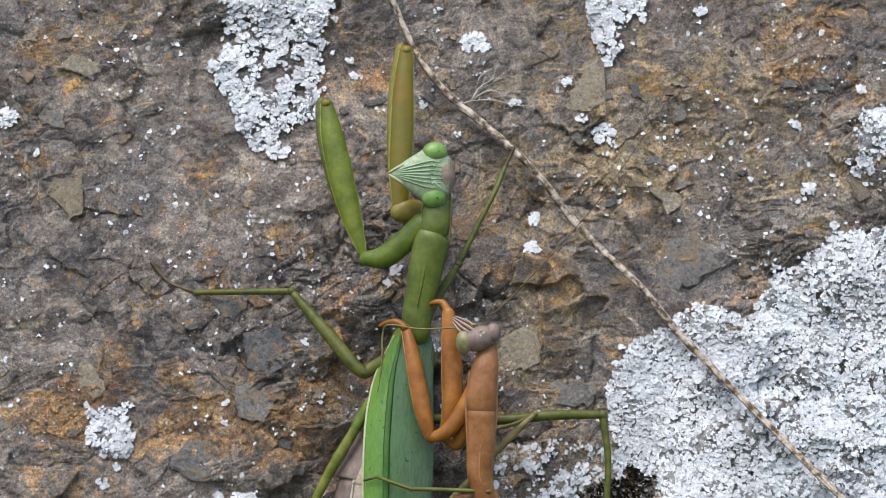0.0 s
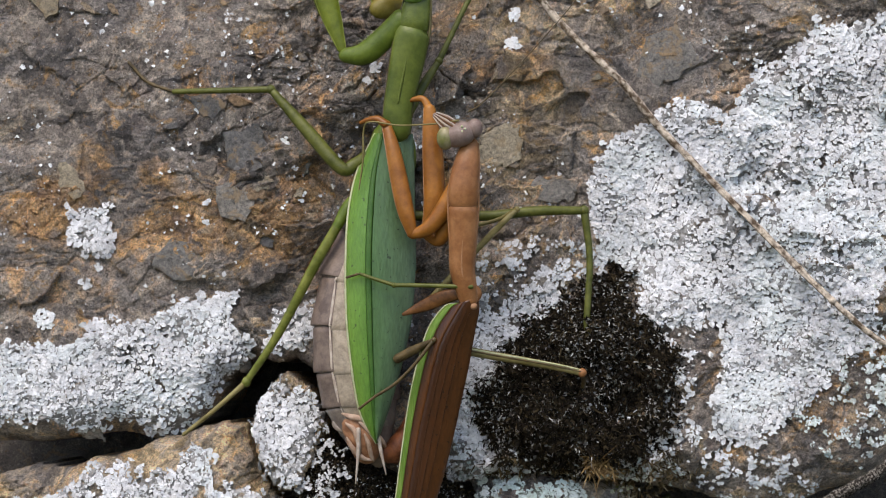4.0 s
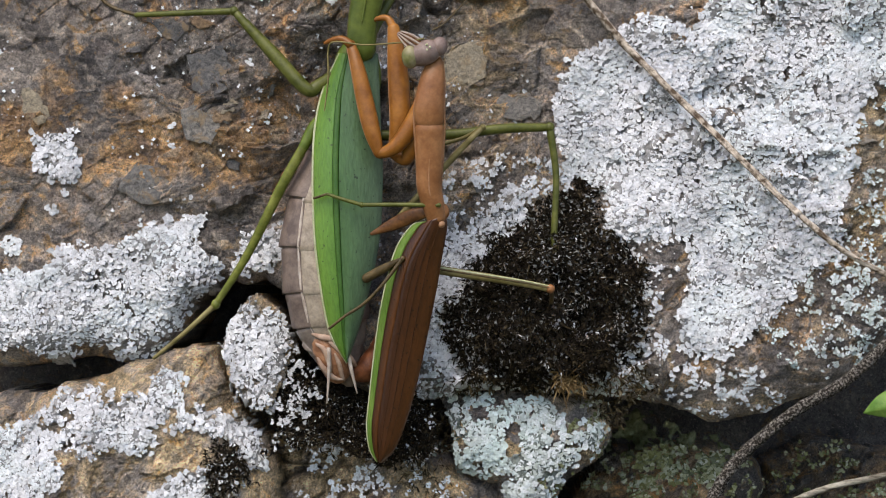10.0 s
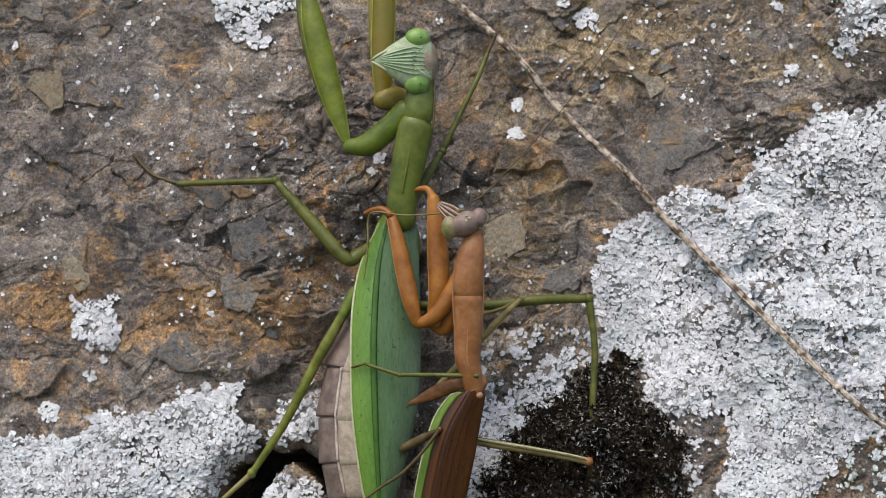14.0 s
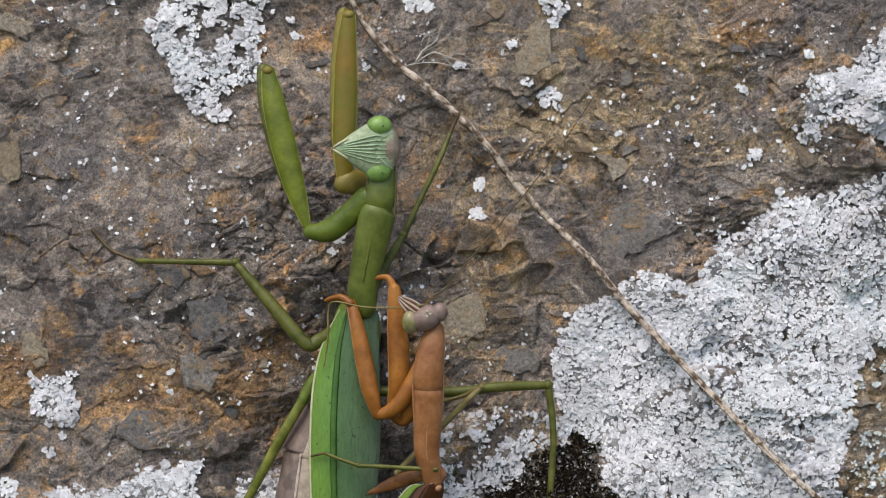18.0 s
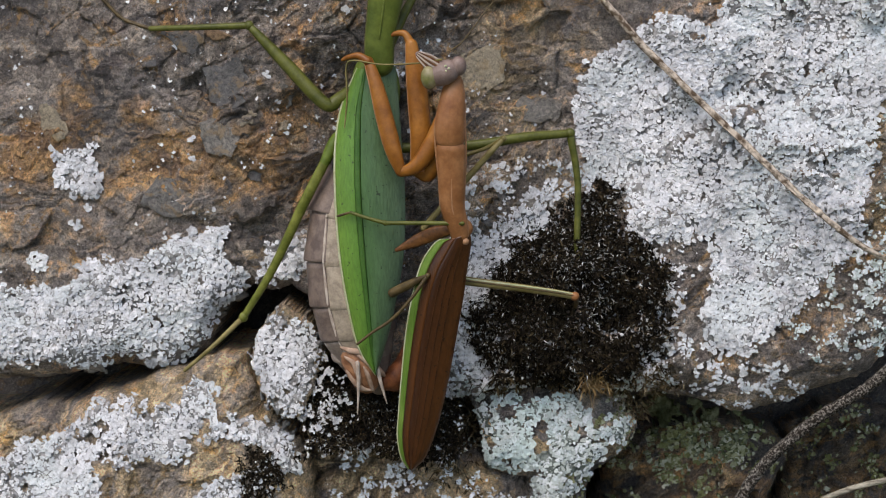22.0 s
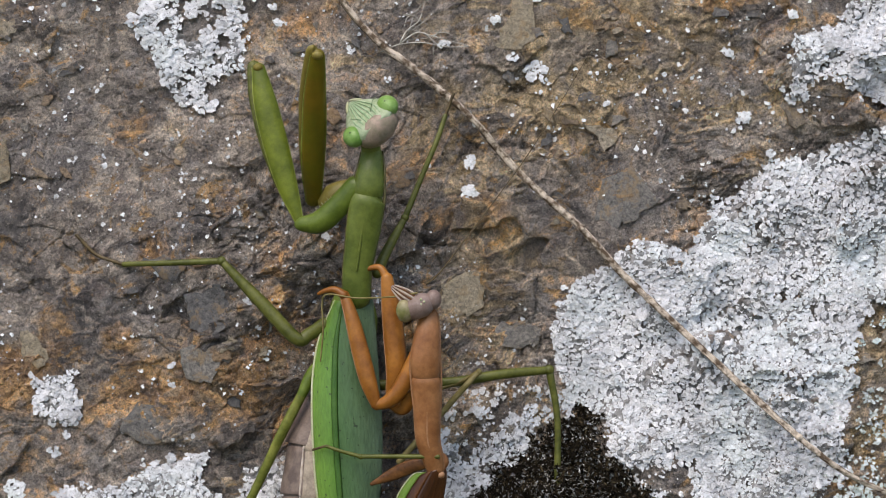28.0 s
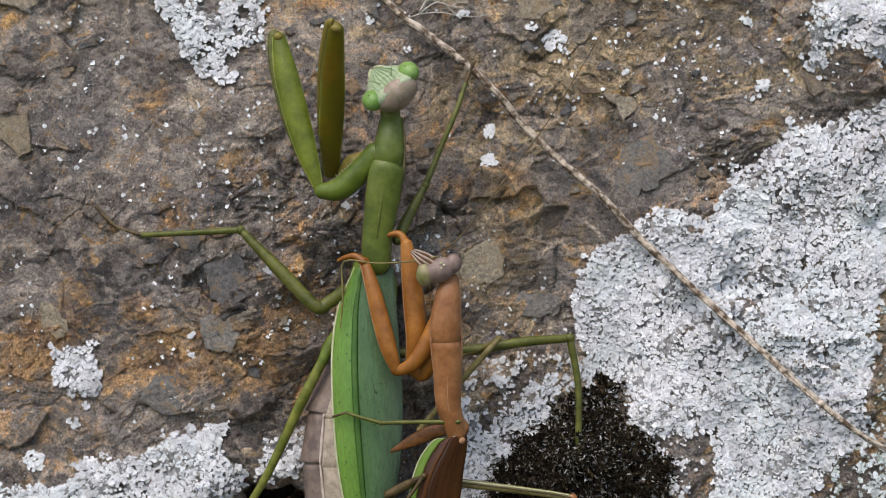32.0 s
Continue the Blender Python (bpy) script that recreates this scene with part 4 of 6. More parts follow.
def lobes(name, poly, stone, material, parent, label, seed=1, gap=0.0, ragged=1.2, thick=1.0, hole=None, wear=5.0, space=0.43, size=0.39):
    """The many small swollen lobes of a lichen, crowded within its outline, parted by cracks and worn places."""
    rng = np.random.default_rng(seed + 900)
    pts = np.array(poly)
    lo, hi = np.maximum(pts.min(0) - 2, (-98, -100)), np.minimum(pts.max(0) + 2, (94, 66))
    x, z = np.meshgrid(np.arange(lo[0], hi[0], space), np.arange(lo[1], hi[1], space))
    x, z = (x + rng.uniform(-0.55, 0.55, x.shape) * space).ravel(), (z + rng.uniform(-0.55, 0.55, z.shape) * space).ravel()
    d, swell, cleft, _, tone = crust(x, z, poly, seed, ragged)
    worn = fractal(x, z, wear, seed + 23, 5) + (tone - 0.5) * 0.13
    if hole:
        worn = worn - 0.24 * blob(x, z, *hole)
    cracked = (cleft < 0.11) & (fractal(x, z, 7, seed + 34, 4) > 0.50)
    sparse = np.clip((fractal(x, z, 4, seed + 36, 4) - 0.55) * 5, 0.02, 0.5)
    keep = (d > -0.15) & (stone.margin(x, z) > 0.4) & (worn > gap) & ~cracked & (rng.random(x.shape) > sparse)
    x, z, d, swell = x[keep], z[keep], d[keep], swell[keep]
    if not len(x):
        return None
    r = size * np.exp(rng.normal(0, 0.28, len(x))) * (0.75 + 0.6 * fractal(x, z, 7, seed + 37, 3))
    bed = sum(stone.height(x + dx, z + dz) for dx, dz in ((0, 0), (1.2, 0), (-1.2, 0), (0, 1.2), (0, -1.2), (2, 2), (-2, -2), (2, -2), (-2, 2))) / 9
    h = np.maximum(bed, stone.height(x, z) - 0.3) + thick * (0.35 + 0.34 * swell * np.clip(d / 1.5, 0.3, 1)) + rng.uniform(-0.10, 0.08, len(x))
    verts, faces = scales(x, z, h, r, rng)
    mesh = bpy.data.meshes.new(name)
    fill(mesh, verts, faces)
    mesh.materials.append(material)
    ob = new(name, mesh)
    ob.parent = parent
    return tagged(ob, label, "" if parent else "lichen", kind="stuff")


def rosette(x, z, r, stone, material, seed):
    """A small round lichen: a ring of flat lobes round a few middle ones."""
    rng = np.random.default_rng(seed)
    count = max(5, int(9 * r * r))
    turn, out = rng.uniform(0, 6.283, count), np.sqrt(rng.uniform(0, 1, count)) * r * 0.85
    squeeze = rng.uniform(0.7, 1.0)
    px, pz = x + out * np.cos(turn), z + out * np.sin(turn) * squeeze
    size = np.minimum(0.55, 0.45 * r + 0.1) * rng.uniform(0.6, 1.2, count)
    verts, faces = scales(px, pz, stone.height(px, pz) * 0.5 + float(stone.height(np.array([x]), np.array([z]))[0]) * 0.5 + 0.28 + rng.uniform(-0.05, 0.1, count), size, rng, 0.08, 0.08, 0.5)
    mesh = bpy.data.meshes.new("lichen_spot")
    fill(mesh, verts, faces)
    mesh.materials.append(material)
    return new("lichen_spot", mesh)


def blades(x, z, h, dx, dz, dh, w, turn):
    """Narrow pointed leaves: a foot of width 2w, a point at the end of (dx, dz, dh)."""
    sx, sz = np.cos(turn) * w, np.sin(turn) * w
    a = np.stack([x - sx, -h, z - sz], -1)
    b = np.stack([x + sx, -h, z + sz], -1)
    c = np.stack([x + dx * 0.5 + sx, -(h + dh * 0.62), z + dz * 0.5 + sz], -1)
    e = np.stack([x + dx * 0.5 - sx, -(h + dh * 0.62), z + dz * 0.5 - sz], -1)
    tip = np.stack([x + dx, -(h + dh), z + dz], -1)
    verts = np.stack([a, b, c, e, tip], 1).reshape(-1, 3) * MM
    faces = (np.arange(len(x))[:, None, None] * 5 + np.array([(0, 1, 2), (0, 2, 3), (3, 2, 4)])[None]).reshape(-1, 3)
    return verts, faces


def moss(name, poly, stone, material, label, space=0.55, length=0.8, swell=4.0, seed=1, ragged=1.0, leaves=11, tips=None, pale=0.2):
    """A cushion of small leafy shoots of uneven height, some with pale hair points."""
    rng = np.random.default_rng(seed)
    pts = np.array(poly)
    lo, hi = pts.min(0) - 2, pts.max(0) + 2
    x, z = np.meshgrid(np.arange(lo[0], hi[0], space), np.arange(lo[1], hi[1], space))
    x, z = (x + rng.uniform(-0.6, 0.6, x.shape) * space).ravel(), (z + rng.uniform(-0.6, 0.6, z.shape) * space).ravel()
    d = inside(x, z, poly) + (fractal(x, z, 5, seed + 3, 5) - 0.5) * 6 * ragged
    keep = d > -1.2 * rng.random(x.shape) ** 3
    x, z, d = x[keep], z[keep], d[keep]
    n = len(x)
    tuft = flakes(x + (fractal(x, z, 3, seed + 6, 2) - 0.5) * 3, z + (fractal(x, z, 3, seed + 7, 2) - 0.5) * 3, 2.3, seed + 9, 0.6, 0.5)
    clump = fractal(x, z, 4.5, seed + 8, 3)
    full = 1 - np.exp(-np.maximum(d, 0.1) / 4)
    h = stone.height(x, z) + swell * full * (0.25 + 1.2 * clump) + full * (np.minimum(tuft[1] * 3.4, 2.0) - 0.7) + rng.normal(0, 0.22, n)
    lean_x, lean_z = rng.normal(0, 0.35, n), rng.normal(-0.15, 0.35, n)
    rep_of = np.repeat(np.arange(n), leaves)
    m = len(rep_of)
    turn, out = rng.uniform(0, 6.283, m), rng.uniform(0.25, 1.0, m)
    ln = length * np.exp(rng.normal(-0.1, 0.3, m))
    dx, dz, dh = ln * (lean_x[rep_of] + out * np.cos(turn)), ln * (lean_z[rep_of] + out * np.sin(turn)), ln * rng.uniform(0.2, 1.0, m)
    bx, bz, bh = x[rep_of] + rng.normal(0, 0.08, m), z[rep_of] + rng.normal(0, 0.08, m), h[rep_of] - rng.uniform(0, 1.0, m)
    verts, faces = blades(bx, bz, bh, dx, dz, dh, rng.uniform(0.06, 0.15, m), turn + 1.57)
    count = len(faces)
    if tips is not None:
        hoar = np.clip((fractal(x, z, 4.5, seed + 12, 4) - 0.47) * 8, 0.05, 1) * pale
        pick = rng.random(m) < hoar[rep_of]
        top = lambda u, du: (u + du * 0.9)[pick]
        k = int(pick.sum())
        v2, f2 = blades(top(bx, dx), top(bz, dz), top(bh, dh), dx[pick] * 0.55, dz[pick] * 0.55, dh[pick] * 0.5 + 0.1, rng.uniform(0.04, 0.1, k), turn[pick] + 1.57)
        faces = np.concatenate([faces, f2 + len(verts)])
        verts = np.concatenate([verts, v2])
    mesh = bpy.data.meshes.new(name)
    fill(mesh, verts, faces)
    mesh.materials.append(material)
    if tips is not None:
        mesh.materials.append(tips)
        mesh.polygons.foreach_set("material_index", (np.arange(len(faces)) >= count).astype(np.int32))
    return tagged(new(name, mesh), label, "moss", kind="stuff")


# ---------- swept bodies ----------
def smooth_line(values, count):
    """Catmull-Rom through rows of numbers."""
    p = np.array(values, float)
    p = np.concatenate([[2 * p[0] - p[1]], p, [2 * p[-1] - p[-2]]])
    out = []
    for s in np.linspace(0, len(values) - 1, count):
        i = min(int(s), len(values) - 2)
        f = s - i
        a, b, c, d = p[i], p[i + 1], p[i + 2], p[i + 3]
        out.append(0.5 * (2 * b + (c - a) * f + (2 * a - 5 * b + 4 * c - d) * f * f + (3 * b - 3 * c + d - a) * f ** 3))
    return np.array(out)


def sweep(name, line, widths, material, parent=None, flat=0.85, count=0, sides=12, label="", origin=None, lump=0.0, seed=0, round_ends=True):
    """A limb or stem: an oval section of half-widths (mm) carried along a line, with rounded ends. flat: its depth against its width."""
    count = count or max(8, 5 * len(line))
    path = smooth_line(line, count)
    wd = smooth_line([(w,) for w in widths], count)[:, 0] if len(widths) == len(line) else np.interp(np.linspace(0, 1, count), np.linspace(0, 1, len(widths)), widths)
    rng = np.random.default_rng(seed)
    pts = [Vector((p[0], -p[2], p[1])) for p in path]
    rows = []
    ends = (0.35, 0.75, 1.0) if round_ends else (1.0,)
    for i, p in enumerate(pts):
        way = (pts[min(i + 1, count - 1)] - pts[max(i - 1, 0)]).normalized()
        across = way.cross(Vector((0, -1, 0)))
        across = across.normalized() if across.length > 1e-4 else Vector((1, 0, 0))
        up = across.cross(way).normalized()
        rows.append((p, way, across, up, wd[i]))
    rings = []
    p, way, across, up, w = rows[0]
    if round_ends:
        rings += [(p - way * w * 0.75, across, up, w * 0.35), (p - way * w * 0.4, across, up, w * 0.8)]
    rings += [(p, a, u, w) for p, _, a, u, w in rows]
    p, way, across, up, w = rows[-1]
    if round_ends:
        rings += [(p + way * w * 0.4, across, up, w * 0.8), (p + way * w * 0.75, across, up, w * 0.35)]
    shift = Vector(origin) if origin is not None else Vector((0, 0, 0))
    verts, faces = [], []
    for i, (p, a, u, w) in enumerate(rings):
        for k in range(sides):
            t = 2 * math.pi * k / sides
            g = 1 + (rng.uniform(-lump, lump) if lump else 0)
            verts.append((p + a * math.cos(t) * w * g + u * math.sin(t) * w * flat * g) * MM - shift)
    for i in range(len(rings) - 1):
        for k in range(sides):
            n = (k + 1) % sides
            faces.append((i * sides + k, i * sides + n, (i + 1) * sides + n, (i + 1) * sides + k))
    faces += [tuple(range(sides))[::-1], tuple(range((len(rings) - 1) * sides, len(rings) * sides))]
    ob = mesh_from(name, verts, faces, material, parent)
    if label:
        ob["label"] = label
    return ob


def sheet(name, rails, material, parent=None, thick=0.25, count=40, across=5, label="", sag=0.0):
    """A shell stretched between two or more lines (a wing case): a curved sheet with thickness."""
    lines = [smooth_line(r, count) for r in rails]
    verts, faces = [], []
    m = (len(lines) - 1) * across + 1
    for i in range(count):
        row = []
        for j in range(m):
            s = j / across
            a = min(int(s), len(lines) - 2)
            f = s - a
            p = lines[a][i] * (1 - f) + lines[a + 1][i] * f
            if sag:
                p = p + np.array([0, 0, sag * math.sin(math.pi * f)])
            row.append(Vector((p[0], -p[2], p[1])) * MM)
        verts += row
    back = len(verts)
    verts += [v + Vector((0, thick * MM, 0)) for v in verts]
    for i in range(count - 1):
        for j in range(m - 1):
            q = (i * m + j, i * m + j + 1, (i + 1) * m + j + 1, (i + 1) * m + j)
            faces += [q[::-1], tuple(v + back for v in q)]
    rim = [i for i in range(m)] + [i * m + m - 1 for i in range(1, count)] + [(count - 1) * m + j for j in range(m - 2, -1, -1)] + [i * m for i in range(count - 2, 0, -1)]
    for a, b in zip(rim, rim[1:] + rim[:1]):
        faces.append((a, b, b + back, a + back))
    ob = mesh_from(name, verts, faces, material, parent)
    over = np.tile(np.tile(np.linspace(0, 1, m), count), 2)
    ob.data.attributes.new("across", "FLOAT", "POINT").data.foreach_set("value", over.astype(np.float32))
    if label:
        ob["label"] = label
    return ob


def ball(name, centre, radii, material, parent=None, turn=None, label="", rings=12, segs=18, origin=None):
    """A rounded body with three half-axes in mm (across, off the rock, up)."""
    bm = bmesh.new()
    bmesh.ops.create_uvsphere(bm, u_segments=segs, v_segments=rings, radius=1.0)
    m = Matrix.Diagonal((radii[0] * MM, radii[1] * MM, radii[2] * MM, 1))
    if turn is not None:
        m = turn.to_4x4() @ m
    bm.transform(Matrix.Translation(Vector(centre) - (Vector(origin) if origin is not None else Vector((0, 0, 0)))) @ m)
    mesh = bpy.data.meshes.new(name)
    bm.to_mesh(mesh)
    bm.free()
    mesh.materials.append(material)
    mesh.polygons.foreach_set("use_smooth", [True] * len(mesh.polygons))
    ob = new(name, mesh)
    ob.parent = parent
    if label:
        ob["label"] = label
    return ob


# ---------- the rock wall ----------
def crusted(x, z, patches):
    """Thin grey crust between the scales of the lichens."""
    total = np.zeros(np.shape(x))
    for poly, seed in patches:
        d = inside(x, z, poly) + (fractal(x, z, 6, seed + 11, 3) - 0.5) * 4.8
        total = np.maximum(total, np.clip(d * 0.5 + 0.2, 0, 1))
    return total


RUST_SPOTS = [(27, 38.5, 5), (50.5, 44.6, 4), (52, 39, 3.5), (57, 45, 4), (-76, 45.7, 5), (-83, 47, 4), (31, 33, 5), (-51.5, 24, 4), (-49, 2.6, 4), (-47, -1, 5), (-69, -15, 5), (-55, -12, 5), (-47, -21, 7), (-66, -9, 4), (-24.5, -14, 7), (-74, -20, 6), (-38, -21, 6), (-17, 42, 6), (9, 4, 7), (-5, -15, 6)]
TAN_SPOTS = [(23, 47, 7), (41, 40.6, 8), (22, 33, 8), (13, 28, 8), (-64, 36, 7), (-77, 43.6, 6), (28, 23, 8), (56, 20, 6), (52, 31, 6), (4, -9, 6), (18, -2, 8)]
DARK_SPOTS = [(30, 15, 5), (35, 8.9, 6), (41, 18, 4), (-81, 43, 4), (67, 46, 10), (57, 35, 5), (-38, -10.4, 7), (-40, 5.5, 6), (-75, 5.8, 8), (20, -3, 6), (-64, -4, 6)]


def slab_zones(x, z):
    n = fractal(x, z, 14, 301, 4) - 0.5
    m = fractal(x, z, 5, 302, 3) - 0.5
    rust = sum(1.0 * blob(x, z, cx, cz, r, r * 0.9) for cx, cz, r in RUST_SPOTS) + 0.3 * blob(x, z, -46, -22, 30, 9) + 0.3 * blob(x, z, -15, 6, 16, 14) + 0.45 * blob(x, z, 72, -48, 14, 12) - 0.7 * blob(x, z, -64, 16, 24, 22)
    tan = sum(0.6 * blob(x, z, cx, cz, r, r * 0.8) for cx, cz, r in TAN_SPOTS) + 0.3 * blob(x, z, 34, 34, 28, 18) + 0.4 * blob(x, z, 8, 16, 18, 16) + 0.6 * blob(x, z, 75, -22, 10, 24) - 0.6 * blob(x, z, -60, 12, 28, 26)
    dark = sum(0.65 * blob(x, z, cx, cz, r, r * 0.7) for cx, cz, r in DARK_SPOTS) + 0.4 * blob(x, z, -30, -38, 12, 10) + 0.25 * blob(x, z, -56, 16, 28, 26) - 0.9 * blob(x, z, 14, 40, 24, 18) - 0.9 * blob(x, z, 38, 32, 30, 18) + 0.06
    return {"rust": rust + n * 1.1 + m * 0.9, "tan": tan + (fractal(x, z, 11, 305, 4) - 0.5) * 1.5, "dark": dark + (fractal(x, z, 8, 309, 4) - 0.55) * 1.9, "crust": crusted(x, z, ((LICHEN_TOP, 2), (LICHEN_RIGHT, 3), (LICHEN_CORNER, 4), (LICHEN_UPPER, 5), (LICHEN_ROUND, 6), (LICHEN_LEFT, 7), (LICHEN_BESIDE, 12), (LICHEN_MIDDLE, 13)))}


def boulder_zones(x, z):
    n = fractal(x, z, 9, 311, 4) - 0.5
    return {"rust": 0.3 + n * 1.3, "tan": 0.75 + (fractal(x, z, 12, 312, 4) - 0.5) * 1.6, "dark": 0.12 + (fractal(x, z, 7, 313, 4) - 0.5) * 1.5, "crust": crusted(x, z, ((LICHEN_SHARD, 8), (LICHEN_BOULDER, 9), (LICHEN_FLAT, 10), (LICHEN_LOW, 11), (LICHEN_BLUE, 14)))}


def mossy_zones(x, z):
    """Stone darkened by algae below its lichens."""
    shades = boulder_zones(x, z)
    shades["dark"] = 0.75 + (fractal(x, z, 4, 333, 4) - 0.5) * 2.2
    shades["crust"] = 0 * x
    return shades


def soil_zones(x, z):
    """Stone with brown soil rubbed into it."""
    shades = boulder_zones(x, z)
    shades["dark"] = 0.4 + (fractal(x, z, 5, 343, 4) - 0.5) * 2.0
    shades["crust"] = 0 * x
    return shades


# rusty brown tones, with extra dark painted in for the gap's shade
def gap_shade_zones(x, z):
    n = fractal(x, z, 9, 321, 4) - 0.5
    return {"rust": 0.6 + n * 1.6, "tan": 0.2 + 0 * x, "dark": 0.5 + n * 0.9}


SLAB = Stone(SLAB_EDGE + [(150, 110), (-150, 110)], 0.0, 7, 1.0, 7.5, calm=((14, 40, 20, 14), (42, 40, 22, 18), (36, 24, 20, 8), (-66, 18, 30, 34), (-26, 34, 16, 18), (60, 16, 16, 9), (5, -9, 8, 6), (34, 7, 8, 7)))
LEFT_BOULDER = Stone(BOULDER, 1.0, 21, 0.55, 5.0, 1.5)
CHIP = Stone(SHARD, 3.6, 33, 0.5, 1.4, 0.6, 1.4)
MID_STONE = Stone(STONE_MID, -5.0, 41, 1.2, 5.0, 2.0)
TEAL_STONE = Stone(STONE_BLUE, -3.5, 53, 0.8, 5.0, 2.5)
DARK_STONE = Stone(STONE_DARK, -22.0, 61, 0.8, 6.0, 3.0)
DEEP_STONE = Stone(STONE_DEEP, -34.0, 71, 0.8, 6.0, 3.0)
MOSS_BED = Stone([(-60, -90), (60, -90), (60, -20), (-60, -20)], 0.0, 7, 0.4, 1.0)

slab = tagged(SLAB.build("rock_slab", ROCK, 0.25, (-97, -78), (95, 68), slab_zones, 34), "large grey slate slab with rusty brown stains", "rock")
tagged(LEFT_BOULDER.build("boulder", TAN_ROCK, 0.36, (-104, -112), (-22, -50), boulder_zones, 34), "tan and grey boulder below the slab", "rock")
tagged(CHIP.build("rock_chip", ROCK, 0.4, (-42, -72), (-20, -42), boulder_zones, 34), "small upright grey stone chip in the crack", "rock")
tagged(MID_STONE.build("stone", ROCK, 0.36, (-36, -112), (16, -66), soil_zones, 34), "brown stone with dirt at the wall's foot", "rock")
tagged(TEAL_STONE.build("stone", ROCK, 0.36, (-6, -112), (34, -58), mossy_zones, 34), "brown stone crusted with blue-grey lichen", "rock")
# both stones carry the gap's shade in their rock colour
tagged(DARK_STONE.build("stone", SHADED_ROCK, 0.5, (14, -118), (66, -66), gap_shade_zones, 20), "stone under the slab, its colour darkened for shade", "rock")
tagged(DEEP_STONE.build("stone", SHADED_ROCK, 0.5, (50, -118), (110, -70), gap_shade_zones, 12), "stone deep in the gap, its colour darkened for shade", "rock")


def wall_and_ground():
    """The rest of the dry stone wall behind the gaps, and the ground in front of it."""
    xs, zs = np.linspace(-1500, 1500, 121), np.linspace(-640, 900, 71)
    x, z = np.meshgrid(xs, zs)
    top, gap, _ = flakes(x * 0.6, z, 130, 5, 0.5)
    h = -46 + (top - 0.5) * 14 - 9 * np.exp(-gap * 14) + (fractal(x, z, 60, 9, 3) - 0.5) * 8
    n = x.size
    verts = np.concatenate([np.stack([x.ravel(), -h.ravel(), z.ravel()], -1), np.stack([x.ravel(), 0 * x.ravel() + 420, z.ravel()], -1)]) * MM
    ids = np.arange(n).reshape(x.shape)
    quads = np.stack([ids[:-1, :-1], ids[:-1, 1:], ids[1:, 1:], ids[1:, :-1]], -1).reshape(-1, 4)
    rim = np.concatenate([ids[0, :], ids[1:, -1], ids[-1, -2::-1], ids[-2:0:-1, 0]])
    sides = np.stack([np.roll(rim, -1), rim, rim + n, np.roll(rim, -1) + n], -1)
    # wall takes the dimmed rock, so the gaps' shade is in its colour
    wall = mesh_from("wall", verts.tolist(), quads.tolist() + (quads[:, ::-1] + n).tolist() + sides.tolist(), SHADED_ROCK)
    tagged(wall, "dry stone wall behind the gaps, its colour darkened for shade", "wall", kind="structure")
    a = np.concatenate([np.linspace(-2000, -4, 8), np.linspace(-3, 3, 25), np.linspace(4, 2000, 8)])
    gx, gy = np.meshgrid(a, a)
    gz = -0.62 + (fractal(gx * 1000, gy * 1000, 700, 77, 3) - 0.5) * 0.04
    ids = np.arange(gx.size).reshape(gx.shape)
    quads = np.stack([ids[:-1, :-1], ids[:-1, 1:], ids[1:, 1:], ids[1:, :-1]], -1).reshape(-1, 4)
    ground = mesh_from("ground", np.stack([gx.ravel(), gy.ravel(), gz.ravel()], -1).tolist(), quads.tolist(), EARTH)
    tagged(ground, "dull earth and grass ground before the wall", "ground", kind="structure")


wall_and_ground()

# ---------- slate flakes that stand off the slab ----------
FLAKE_OUTLINES = [
    ("blue-grey smooth slate plate", [(28.5, 3.1), (30.1, 10.1), (35.5, 12.0), (39.8, 6.1), (36.3, 3.1), (32.4, 1.6)]),
    ("pale tan slate plate", [(17.0, 42.6), (19.2, 43.4), (19.6, 34.6), (16.2, 33.4), (13.0, 33.8), (14.2, 36.5)]),
    ("dark slate plate", [(-43.0, -6.1), (-36.6, -4.6), (-34.1, -9.5), (-38.4, -13.3), (-42.5, -11.5)]),
    ("rusty slate flake", [(-72.4, -10.5), (-70.6, -10.7), (-67.5, -15.5), (-69.6, -17.2), (-71.7, -15.5)]),
    ("grey slate flake", [(-56.0, -28.5), (-52.7, -24.3), (-46.9, -26.3), (-46.5, -31.2), (-52.0, -31.0)]),
    ("rounded tan-grey knob", [(-79.0, 19.4), (-78.0, 24.5), (-74.4, 24.9), (-72.7, 20.9), (-73.0, 15.8), (-75.8, 14.8)]),
    ("brown slate plate", [(-44.4, -15.5), (-39.4, -13.5), (-36.4, -16.5), (-39.3, -21.4), (-43.3, -20.4)]),
    ("tan slate plate", [(1.1, -5.7), (7.9, -4.7), (8.9, -10.6), (3.5, -12.6), (1.1, -10.6)]),
    ("grey slate plate", [(9.9, -14.5), (15.7, -13.6), (18.6, -15.5), (16.7, -18.4), (11.3, -17.9)]),
]


